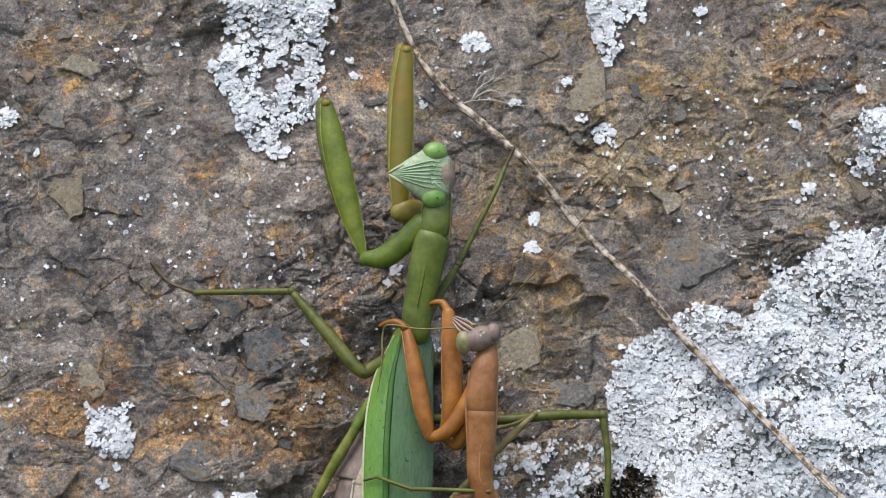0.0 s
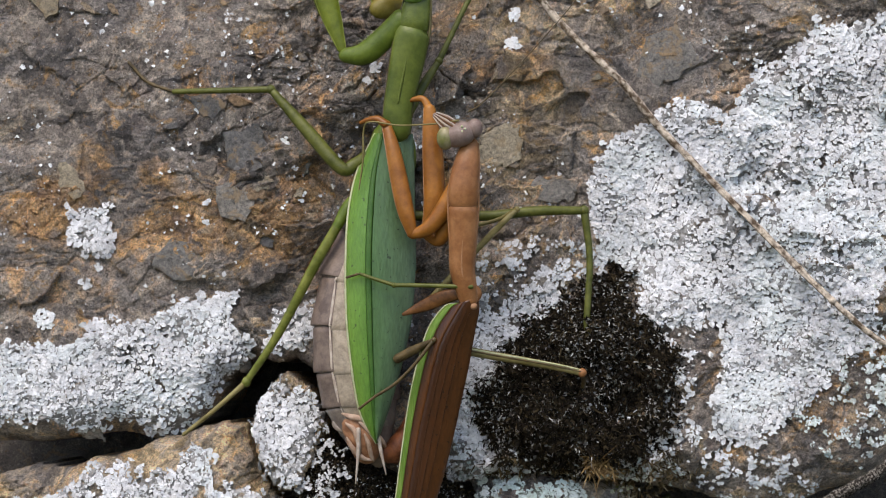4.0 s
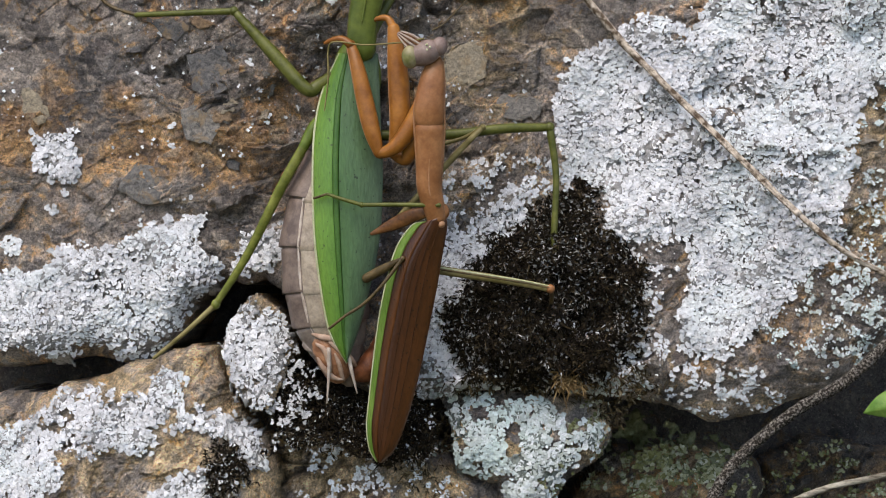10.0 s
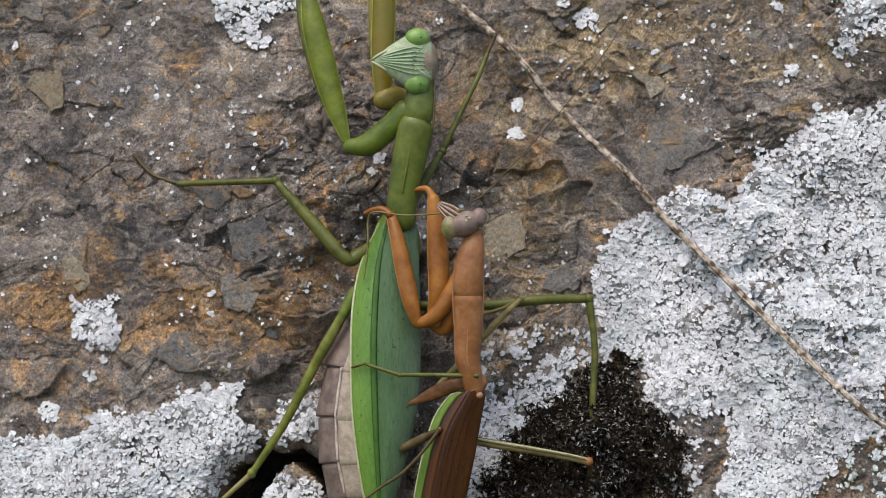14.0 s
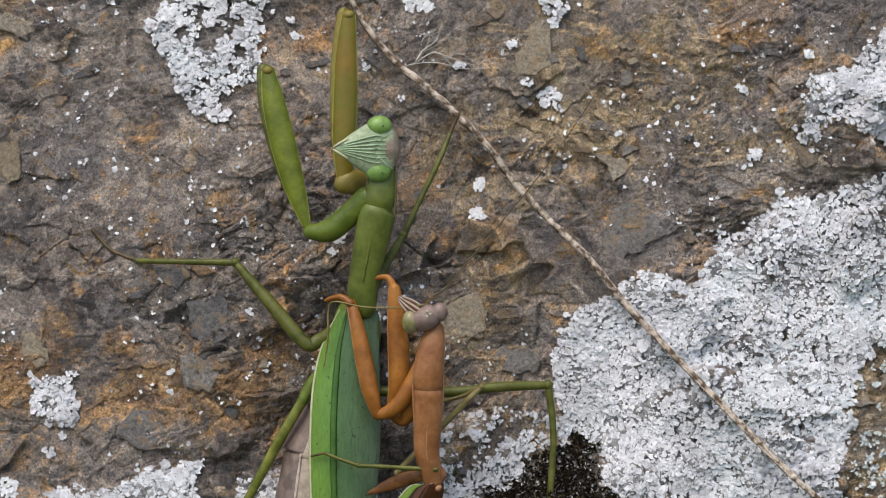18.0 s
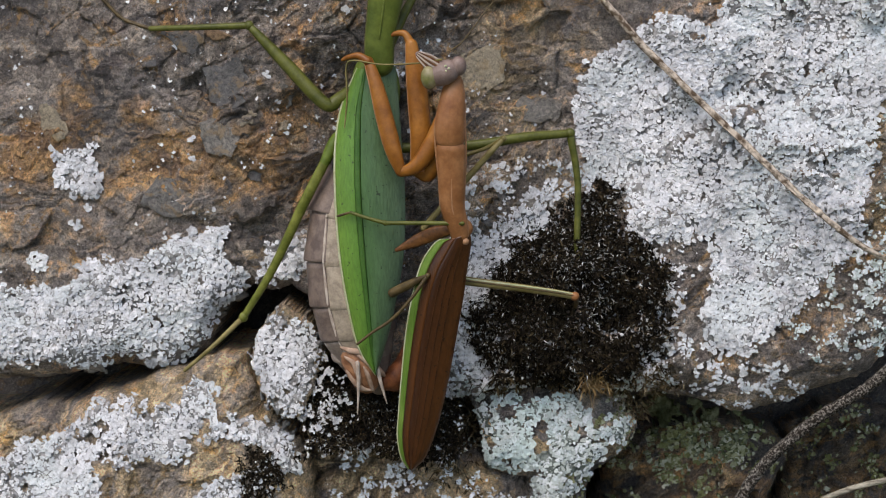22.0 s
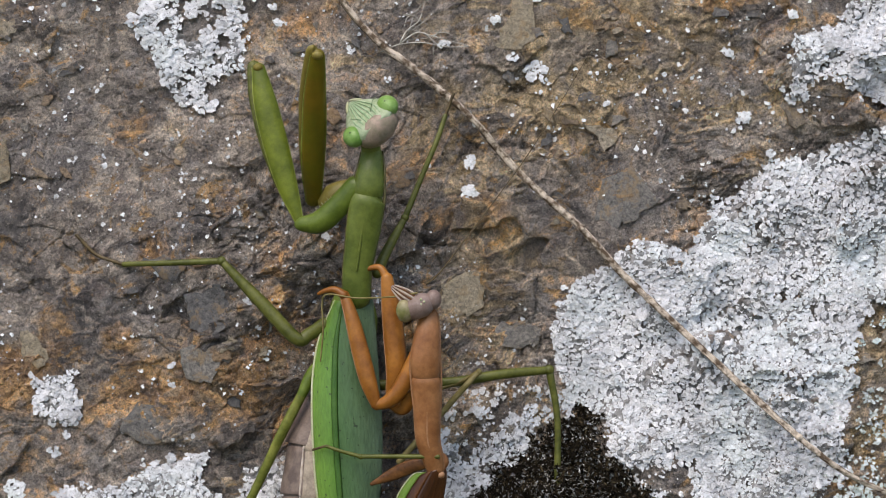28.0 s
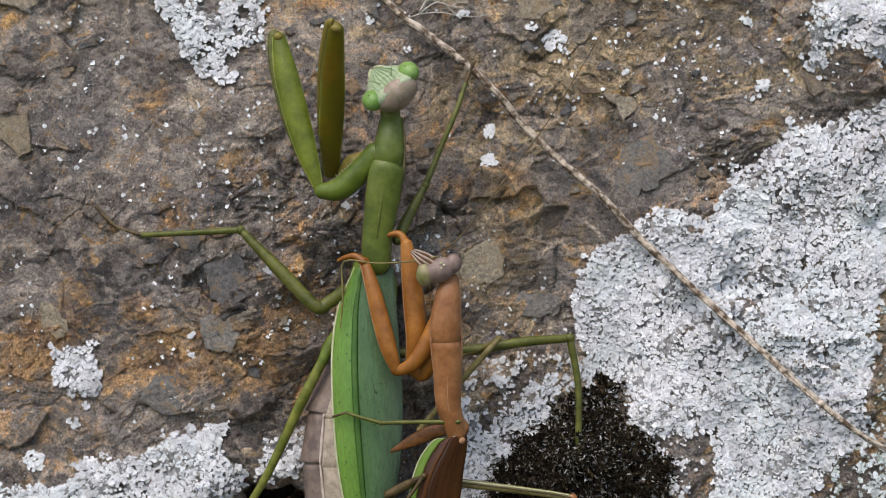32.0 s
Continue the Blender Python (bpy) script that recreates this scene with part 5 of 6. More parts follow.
def flake(outline, lift, label="", material=None):
    """A thin plate, fixed at its upper edge and lifted at the lower one."""
    rng = np.random.default_rng(int(abs(outline[0][0]) * 100))
    ragged = []
    for a, b in zip(outline, outline[1:] + outline[:1]):
        a, b = np.array(a), np.array(b)
        ln = float(np.hypot(*(b - a)))
        ragged += [a + rng.normal(0, 0.04, 2) * ln] + [a + (b - a) * f + rng.normal(0, 0.07, 2) * ln for f in (0.28, 0.52, 0.77)]
    pts = np.array(ragged)
    mid = pts.mean(0)
    zs = pts[:, 1]
    fall = (zs.max() - zs) / max(1e-6, zs.max() - zs.min())
    base = SLAB.height(pts[:, 0], pts[:, 1])
    top = np.median(base) * 0.6 + base * 0.4 + 0.12 + lift * fall
    centre = float(np.mean(top)) + 0.15
    n = len(pts)
    inner = mid + (pts - mid) * 0.82
    verts = [(x * MM, -(h - 0.55 - lift) * MM, z * MM) for (x, z), h in zip(pts, top)]
    verts += [(x * MM, -(h - 0.05) * MM, z * MM) for (x, z), h in zip(pts, top)]
    verts += [(x * MM, -(h * 0.7 + centre * 0.3) * MM, z * MM) for (x, z), h in zip(inner, top)]
    faces = [(i, (i + 1) % n, n + (i + 1) % n, n + i) for i in range(n)] + [(n + i, n + (i + 1) % n, 2 * n + (i + 1) % n, 2 * n + i) for i in range(n)]
    faces += [tuple(range(2 * n, 3 * n))]
    ob = mesh_from("flake", verts, faces, material or FLAKE, slab, smooth=False)
    if label:
        ob["label"] = label


for text, outline in FLAKE_OUTLINES:
    flake(outline, 0.35, text, FLAKE_TAN if "tan" in text or "rusty" in text else FLAKE_DARK)


def loose_flakes():
    rng = np.random.default_rng(17)
    made = 0
    while made < 110:
        x, z = rng.uniform(-92, 86), rng.uniform(-52, 58)
        ax, az = np.array([x]), np.array([z])
        if SLAB.margin(ax, az)[0] < 5 or fractal(ax, az, 18, 777, 3)[0] < 0.47:
            continue
        if any(inside(ax, az, poly)[0] > -1.5 for poly in (LICHEN_TOP, LICHEN_RIGHT, LICHEN_CORNER, LICHEN_LEFT, MOSS_BIG)):
            continue
        size = rng.uniform(0.7, 2.3) * (1.5 if rng.random() < 0.15 else 1)
        count, spin = rng.integers(5, 8), rng.normal(-0.35, 0.4)
        outline = []
        for a in np.sort(rng.uniform(0, 6.283, count)):
            u, v = math.cos(a) * size * rng.uniform(0.8, 1.5), math.sin(a) * size * rng.uniform(0.5, 0.9)
            outline.append((x + u * math.cos(spin) - v * math.sin(spin), z + u * math.sin(spin) + v * math.cos(spin)))
        flake(outline, rng.uniform(0.1, 0.6))
        made += 1


loose_flakes()

# ---------- lichen ----------
WHITE = "crumbly white lichen crust on grey rock"
lichen("lichen_patch", LICHEN_TOP, SLAB, CRUST_GREY, LOBE_WHITE, "white lichen patch with a dark worn middle", 0.28, seed=2, hole=(-38, 41, 7, 9), wear=1.8)
lichen("lichen_patch", LICHEN_RIGHT, SLAB, CRUST_GREY, LOBE_WHITE, "broad thick white lichen crust on the slab", 0.15, 0.75, seed=3)
lichen("lichen_patch", LICHEN_CORNER, SLAB, CRUST_GREY, LOBE_WHITE, WHITE, 0.2, seed=4)
lichen("lichen_patch", LICHEN_UPPER, SLAB, CRUST_GREY, LOBE_WHITE, "thin grey lichen patch on rock", 0.36, seed=5)
lichen("lichen_patch", LICHEN_ROUND, SLAB, CRUST_GREY, LOBE_WHITE, "small round white lichen rosette", 0.32, seed=6)
lichen("lichen_patch", LICHEN_LEFT, SLAB, CRUST_GREY, LOBE_WHITE, "broad white lichen crust along the crack", 0.17, 0.9, seed=7)
lichen("lichen_patch", LICHEN_SHARD, CHIP, CRUST_GREY, LOBE_WHITE, "white lichen on the stone chip", 0.30, seed=8)
lichen("lichen_patch", LICHEN_BOULDER, LEFT_BOULDER, CRUST_GREY, LOBE_WHITE, "white lichen on the boulder", 0.29, seed=9)
lichen("lichen_patch", LICHEN_FLAT, LEFT_BOULDER, CRUST_GREY, LOBE_WHITE, "white lichen on the boulder", 0.27, seed=10)
lichen("lichen_patch", LICHEN_LOW, LEFT_BOULDER, CRUST_GREY, LOBE_WHITE, "white lichen on the boulder", 0.32, seed=11)
lichen("lichen_patch", LICHEN_BESIDE, SLAB, CRUST_GREY, LOBE_WHITE, WHITE, 0.36, seed=12)
lichen("lichen_patch", LICHEN_MIDDLE, SLAB, CRUST_GREY, LOBE_WHITE, "pale lichen beside the dark moss", 0.24, seed=13)
lichen("lichen_patch", LICHEN_BLUE, TEAL_STONE, CRUST_TEAL, LOBE_TEAL, "blue-grey leafy lichen on stone", 0.36, wear=3.0, seed=14)
lichen("lichen_patch", LICHEN_GREEN, DARK_STONE, CRUST_OLIVE, LOBE_OLIVE, "green-grey lichen on the stone under the slab", 0.46, seed=15, wear=2.2)
MOSS_MID = np.mean(np.array(MOSS_BIG), 0)
MOSS_RING = [tuple(MOSS_MID + (np.array(p) - MOSS_MID) * 1.16) for p in MOSS_BIG]
for k, (edge, rock, stuff, gap) in enumerate((
        (MOSS_RING, SLAB, LOBE_WHITE, 0.50),
        ([(58, -30), (66, -26), (80, -14), (92, -18), (92, -56), (78, -66), (60, -62), (52, -52)], SLAB, LOBE_TEAL, 0.53),
        ([(28, -44), (44, -62), (62, -62), (58, -70), (36, -70), (24, -64)], SLAB, LOBE_WHITE, 0.55),
        ([(-2, -28), (10, -24), (22, -27), (12, -36), (0, -44)], SLAB, LOBE_WHITE, 0.57),
        ([(-2, -60), (8, -63), (20, -64), (30, -60), (34, -66), (24, -70), (8, -69), (-2, -67)], SLAB, LOBE_TEAL, 0.44),
        ([(-24, -70), (-6, -70), (8, -74), (14, -96), (-28, -98)], MID_STONE, LOBE_WHITE, 0.58),
        ([(24, -66), (34, -66), (34, -86), (22, -96), (14, -84)], TEAL_STONE, LOBE_OLIVE, 0.52),
        ([(58, -80), (74, -76), (92, -80), (92, -100), (58, -100)], DEEP_STONE, LOBE_OLIVE, 0.62),
        ([(22, -74), (36, -72), (58, -74), (62, -84), (56, -100), (20, -100)], DARK_STONE, LOBE_OLIVE, 0.57))):
    lobes("lichen_scales", edge, rock, stuff, None, "scattered small lichen scales on rock", 101 + k, gap, thick=0.6, wear=1.7, space=0.42, size=0.3)
MOSS_TOP = Stone([(-60, -90), (60, -90), (60, -20), (-60, -20)], 1.0, 7, 0.4, 1.0)
lobes("lichen_scales", MOSS_NEAR_CHIP, MOSS_TOP, LOBE_WHITE, None, "small lichen crumbs among the moss", 131, 0.53, thick=0.5, wear=1.1, size=0.3)
for k, (sx, sz, sr) in enumerate(SPOTS_A + SPOTS_B):
    tagged(rosette(sx, sz, sr, SLAB, LOBE_SPOT, 30 + k), "small white lichen spot on rock", "lichen", group="lichen spots")


def grains():
    """Tiny pale lichen grains: on the slab, and among the moss near its rim."""
    rng = np.random.default_rng(91)
    x, z = rng.uniform(-95, 92, 5000), rng.uniform(-62, 62, 5000)
    keep = (fractal(x, z, 13, 92, 4) + 0.25 * fractal(x, z, 3, 95, 2) > 0.62) & (SLAB.margin(x, z) > 3)
    x, z = x[keep], z[keep]
    r = 0.12 + 0.42 * rng.random(len(x)) ** 3
    groups = [("tiny white lichen grains on rock", x, z, SLAB.height(x, z) + 0.12, r)]
    for edge, lift, count in ((MOSS_RING, 2.0, 1500), (MOSS_LOW, 1.3, 700), (MOSS_LEFT, 2.2, 200)):
        pts = np.array(edge)
        x, z = rng.uniform(pts[:, 0].min(), pts[:, 0].max(), count), rng.uniform(pts[:, 1].min(), pts[:, 1].max(), count)
        d = inside(x, z, edge)
        keep = (d > -1) & (rng.random(count) < np.exp(-np.maximum(d, 0) / 3.0) * 0.8 + 0.04) & (fractal(x, z, 4, 94, 3) > 0.44)
        base = LEFT_BOULDER if edge is MOSS_LEFT else SLAB if edge is MOSS_RING else MOSS_BED
        x, z, d = x[keep], z[keep], d[keep]
        groups.append(("tiny pale lichen grains among dark moss", x, z, base.height(x, z) + lift * (1 - np.exp(-np.maximum(d, 0) / 3)), 0.1 + 0.3 * rng.random(len(x)) ** 2))
    for text, x, z, h, r in groups:
        verts, faces = scales(x, z, h, r, rng, 0.3, 0.2, 0.3)
        mesh = bpy.data.meshes.new("lichen_grains")
        fill(mesh, verts, faces)
        mesh.materials.append(LOBE_SPOT)
        tagged(new("lichen_grains", mesh), text, "lichen", kind="stuff")


grains()

# ---------- moss ----------
moss("moss_cushion", MOSS_BIG, SLAB, MOSS_DARK, "dark brown-black moss cushion with pale hair tips", 0.58, 0.9, 3.4, 51, 1.5, 12, MOSS_HAIR, 0.19)
moss("moss_cushion", MOSS_LOW, MOSS_BED, MOSS_DARK, "dark moss growing in the crack", 0.55, 0.75, 1.5, 52, 1.5, 11, MOSS_HAIR, 0.14)
moss("moss_cushion", MOSS_LEFT, LEFT_BOULDER, MOSS_DARK, "small dark moss tuft on the boulder", 0.55, 0.8, 1.6, 53, 1.2, 11, MOSS_HAIR, 0.2)
moss("plant_debris", [(-27, -70), (-8, -68), (2, -67), (4, -73), (-1, -80), (-6, -84), (-12, -76)], MID_STONE, DEBRIS, "brown dead moss and dirt on the stone", 0.9, 1.0, 0.8, 55, 2.2, 7)
moss("plant_debris", [(0, -62), (14, -63), (30, -60), (36, -66), (30, -71), (12, -70), (0, -68)], SLAB, DEBRIS, "brown dead moss along the slab's edge", 0.8, 1.0, 1.0, 56, 1.8, 8)
moss("dry_moss_tuft", [(19, -61), (22.5, -60.5), (23.5, -63), (22, -65), (19, -64.5)], MOSS_BED, DRY_MOSS, "dry straw-coloured moss tuft", 0.6, 2.0, 3.6, 54, 0.5, 9)

# ---------- stems, branch and leaf ----------
stem = tagged(new("dry_stem"), "long thin dry grey-brown plant stem lying on rock", "stem")
STEM_LINE = [(x, z, float(SLAB.height(x + np.linspace(-4, 4, 9), z - np.linspace(-4, 4, 9)).max()) + 0.9 + 0.45 * h) for x, z, h in TWIG_UP + TWIG_DOWN[1:]]
STEM_WIDE = [0.55, 0.55, 0.5, 0.52, 0.5, 0.55, 0.58, 0.55, 0.5, 0.54, 0.5, 0.55, 0.52, 0.5, 0.47, 0.45, 0.43, 0.4, 0.36]
sweep("stalk", STEM_LINE, [1.15 * w for w in STEM_WIDE], STEM, stem, 0.9, 130, 9, lump=0.16, seed=5)
for k in range(5):
    rng = np.random.default_rng(200 + k)
    first = (0, 2, 6, 9, 12)[k]
    fibre = [(x + 0.42 * math.cos(i * 0.9 + k * 2.1), z + 0.42 * math.sin(i * 0.9 + k * 2.1), h + 0.32 + rng.uniform(-0.1, 0.1)) for i, (x, z, h) in enumerate(STEM_LINE[first:first + 7])]
    sweep("fibre", fibre, [0.1, 0.2, 0.22, 0.22, 0.2, 0.17, 0.08], STEM_DARK if k < 2 else STEM, stem, 0.8, 50, 6, lump=0.25, seed=k, label="loose bark strip" if k < 2 else "")
for i in (5, 7, 11, 15):
    p = STEM_LINE[i]
    ball("node", at(p, 0.15), (0.72, 0.65, 0.6), STEM, stem, label="swollen stem node", rings=6, segs=9)
branch = tagged(new("branch"), "dark bare branch speckled with grey lichen", "branch")
sweep("limb", BRANCH, [1.0, 1.0, 0.98, 0.95, 0.92, 0.9, 0.88], BARK, branch, 1.0, 110, 12, lump=0.16, seed=6)
tagged(sweep("straw", STRAW, [0.6, 0.56, 0.52, 0.48, 0.42], STRAW_TAN, None, 0.9, 30, 8, lump=0.04, seed=8), "pale dry straw stalk before the dark gap", "straw")
leaf = tagged(new("leaf"), "small bright green leaf at the dark gap", "leaf")
lx, lz, lh = LEAF[0]
sheet("blade", [[(lx, lz, lh), (lx + 2.5, lz + 3.0, lh + 1), (lx + 6, lz + 4.2, lh), (lx + 11, lz + 3.5, lh - 1)], [(lx, lz, lh), (lx + 3, lz + 0.9, lh + 2), (lx + 6, lz + 1.4, lh + 2), (lx + 11, lz + 2.5, lh)], [(lx, lz, lh), (lx + 3, lz - 0.6, lh + 1), (lx + 6, lz - 0.9, lh), (lx + 11, lz + 0.5, lh - 2)]], LEAF_GREEN, leaf, 0.2, 16, 4)
sweep("stalk", [(lx + 10, lz + 2.3, lh), (lx + 16, lz + 2, lh - 4), (lx + 24, lz, lh - 14)], [0.35, 0.35, 0.4], LEAF_GREEN, leaf, 1.0, 10, 6)
roots = tagged(new("rootlets"), "fine pale dry rootlets spread on the rock", "roots")
for a, b, c, d in ((0, 1, 2, 3), (4, 5, 6, 7), (9, 8, 6, 7), (9, 0, 8, 2)):
    pts = [(ROOTS[i][0], ROOTS[i][1], float(SLAB.height(np.array([ROOTS[i][0]]), np.array([ROOTS[i][1]]))[0]) + 0.6) for i in (a, b, c, d)]
    sweep("root", pts, [0.06, 0.09, 0.11, 0.12], ROOT, roots, 1.0, 16, 5, lump=0.2, seed=a + 60)

for k in range(9):
    rng = np.random.default_rng(400 + k)
    x, z = ROOTS[6][0] + rng.uniform(-2, 5), ROOTS[6][1] + rng.uniform(-3, 3)
    a, pts = rng.uniform(-0.5, 1.3), []
    for i in range(5):
        pts.append((x, z, float(SLAB.height(np.array([x]), np.array([z]))[0]) + 0.3))
        a += rng.normal(0, 0.45)
        x, z = x + 1.3 * math.cos(a), z + 1.3 * math.sin(a)
    sweep("root", pts, [0.09, 0.08, 0.07, 0.05, 0.03], ROOT, roots, 1.0, 14, 5, lump=0.2, seed=k)


# ---------- the green mantis ----------
def spine_row(name, start, end, count, length, lean, material, parent, origin=None):
    """A comb of fine spines along a limb's edge."""
    shift = Vector(origin) if origin is not None else Vector((0, 0, 0))
    verts, faces = [], []
    a, b = at(start), at(end)
    way = (b - a).normalized()
    off = Vector((lean[0], -lean[2], lean[1])).normalized()
    side = way.cross(off).normalized()
    for i in range(count):
        p = a.lerp(b, i / (count - 1))
        ln = length * (1.0 if i % 2 else 0.65) * MM
        w = 0.14 * MM
        k = len(verts)
        verts += [p - way * w - shift, p + way * w - shift, p + side * w - shift, p + off * ln + way * ln * 0.25 - shift]
        faces += [(k, k + 1, k + 3), (k + 1, k + 2, k + 3), (k + 2, k, k + 3)]
    return mesh_from(name, verts, faces, material, parent, smooth=False)


def front_leg(parent, femur, widths, material, tibia_material, spine_side):
    """Femur of a grasping leg with the shin folded against it; its origin is the knee."""
    base = at(femur[0])
    thigh = sweep("front_femur", femur, widths, material, parent, 0.55, 30, 16, origin=base)
    thigh.location = base
    off = spine_side
    shin = [(x + off * (w * 0.98), z, h - 0.35) for (x, z, h), w in zip(femur[::-1], widths[::-1])][:4]
    shin = [(shin[0][0] - off * 0.7, shin[0][1] + 0.6, shin[0][2])] + shin
    sweep("front_tibia", shin, [0.75, 0.85, 0.8, 0.65, 0.35], tibia_material, thigh, 0.8, 24, 10, origin=base)
    a, b = shin[1], shin[-1]
    spine_row("spines", (a[0] + off * 0.55, a[1], a[2]), (b[0] + off * 0.35, b[1], b[2]), 22, 0.75, (off * 0.6, -0.5, 0.5), BLACK, thigh, base)
    sweep("edge_line", [(x + off * w * 0.93, z, h + 0.25) for (x, z, h), w in zip(femur, widths)], [0.1, 0.2, 0.22, 0.18, 0.1], RIDGE, thigh, 0.8, 24, 6, origin=base)
    sweep("edge_line", [(x - off * w * 0.95, z, h + 0.2) for (x, z, h), w in zip(femur, widths)], [0.08, 0.14, 0.16, 0.14, 0.08], RIDGE, thigh, 0.8, 24, 6, origin=base)
    ball("knee", at(femur[-1], 0.2), (widths[-1] * 0.8, 0.85, 0.8), OCHRE, thigh, rings=6, segs=10, origin=base)
    return thigh


female = tagged(new("green_mantis"), "large green praying mantis clinging to the rock", "mantis")
F_PRO_WIDE = [1.9, 2.45, 2.8, 3.0, 2.95, 2.7, 2.5, 2.45]
ball("neck", at((-8.3, 18.2, 12.6)), (1.7, 1.4, 2.4), PRONOTUM, female)
sweep("pronotum", [(-9.25, 9.2, 12.9)] + F_PRO[3:], [2.75, 3.0, 2.95, 2.7, 2.5, 2.45], PRONOTUM, female, 0.62, 40, 20)
sweep("pronotum_front", F_PRO[:2] + [(-9.0, 11.4, 13.15), (-9.2, 10.0, 12.95)], [1.75, 2.25, 2.6, 2.5], PRONOTUM, female, 0.66, 24, 20)
sweep("keel", [(x, z, h + 1.74) for x, z, h in F_PRO[3:7]], [0.1, 0.2, 0.2, 0.1], PRONOTUM, female, 0.6, 30, 6)
for s in (-1, 1):
    sweep("flange", [(x + s * w * 0.96, z, h + 0.15) for (x, z, h), w in zip(F_PRO, F_PRO_WIDE)], [0.12, 0.2, 0.24, 0.24, 0.2, 0.2, 0.18, 0.14], FLANGE, female, 0.7, 40, 6, label="brownish edge of the pronotum")
ball("thorax", at((-13.2, -11, 8.5)), (4.2, 2.6, 6.5), GREEN, female)

# head: local x between the eyes, y towards the mouth, z out of the face
head = new("head")
head.parent = female


def head_shape():
    rows = [(-2.6, 2.9, 1.3), (-1.2, 4.5, 1.8), (0.5, 4.8, 2.0), (1.7, 4.35, 1.9), (2.9, 3.6, 1.75), (4.6, 2.5, 1.4), (6.2, 1.2, 0.9), (7.2, 0.35, 0.4)]
    line = smooth_line(rows, 22)
    verts, faces, sides = [], [], 20
    for y, w, d in line:
        for k in range(sides):
            t = 2 * math.pi * k / sides
            verts.append(Vector((w * math.cos(t), y, d * math.sin(t) * (0.75 if math.sin(t) > 0 else 1.0))) * MM)
    for i in range(len(line) - 1):
        for k in range(sides):
            n = (k + 1) % sides
            faces.append((i * sides + k, (i + 1) * sides + k, (i + 1) * sides + n, i * sides + n))
    faces += [tuple(range(sides)), tuple(range((len(line) - 1) * sides, len(line) * sides))[::-1]]
    return verts, faces


hv, hf = head_shape()
mesh_from("face", hv, hf, FACE, head)
ball("crown", Vector((0, -1.3, -1.2)) * MM, (4.0, 2.5, 2.6), CROWN, head, label="pinkish brown back of the head")
for s in (-1, 1):
    ball("eye", Vector((s * 3.8, -0.1, 0.0)) * MM, (1.8, 2.15, 1.66), EYE, head, label="bright green compound eye")
    ball("pupil", Vector((s * 3.9, -0.6, 1.58)) * MM, (0.16, 0.16, 0.1), BLACK, head, rings=6, segs=8)
    base = Vector((s * 1.1, 0.1, 1.45)) * MM
    feeler = [(s * 1.1, 1.45, 0.1), (s * 1.7, 2.6, -0.4), (s * 2.4, 3.9, -1.2), (s * 3.0, 4.8, -2.2)]
    sweep("antenna", [(x, z, -y) for x, z, y in [(p[0], p[1], p[2]) for p in feeler]], [0.1, 0.07, 0.05, 0.04], FACE_GREEN, head, 1.0, 16, 5)
FACE_ROWS = [(-2.6, 2.9, 1.3), (-1.2, 4.5, 1.8), (0.5, 4.8, 2.0), (1.7, 4.35, 1.9), (2.9, 3.6, 1.75), (4.6, 2.5, 1.4), (6.2, 1.2, 0.9), (7.2, 0.35, 0.4)]
for k in (-0.52, -0.34, -0.17, 0.0, 0.17, 0.34, 0.52):
    pts = [(k * w * 0.9, d * 0.75 * math.sqrt(1 - (k * 0.9) ** 2) + 0.03, -y) for y, w, d in FACE_ROWS[1:7]]
    sweep("face_stripe", pts, [0.1, 0.2, 0.22, 0.2, 0.16, 0.06], FACE_GREEN, head, 0.5, 18, 6)
for s in (-1, 1):
    sweep("jaw", [(s * 1.6, 0.5, -5.2), (s * 0.9, 0.5, -6.4), (s * 0.2, 0.3, -7.5)], [0.25, 0.28, 0.15], PALE, head, 1.0, 8, 6)


def facing(centre, e, m):
    """The head's pose: centre, direction between the eyes, direction of the mouth."""
    e = Vector((e[0], -e[2], e[1])).normalized()
    m = Vector((m[0], -m[2], m[1]))
    m = (m - e * m.dot(e)).normalized()
    n = e.cross(m)
    return Matrix.Translation(at(centre)) @ Matrix((e, m, n)).transposed().to_4x4()


HEAD_TO_CAMERA = facing((-9.0, 19.5, 15.0), (0.03, 1.0, 0.12), (-1, 0.05, 0.15))
HEAD_FORWARD = facing((-8.4, 21.3, 15.2), (0.80, 0.58, -0.05), (-0.38, 0.52, -0.75))

upper = sweep("front_coxa", F_COXL, [2.1, 2.0, 1.95, 1.25], GREEN, female, 0.8, 24, 14)
spine_row("spines", (F_COXL[1][0] - 1.2, F_COXL[1][1] + 1.4, 12.4), (F_COXL[3][0] + 1.6, F_COXL[3][1] + 1.2, 11.4), 9, 0.55, (-0.4, 0.9, 0.3), PALE, upper)
RIGHT_COXA = sweep("front_coxa", F_COXR, [2.0, 2.1, 2.3, 1.7], OCHRE, female, 0.8, 20, 14, origin=at(F_COXR[0]))
RIGHT_COXA.location = at(F_COXR[0])
LEFT_ARM = front_leg(female, F_FEML, [0.75, 1.75, 2.15, 1.95, 1.15], OLIVE, LEG_GREEN, -1)
RIGHT_ARM = front_leg(female, F_FEMR, [1.3, 1.95, 2.05, 1.85, 1.25], AMBER, OCHRE, -1)


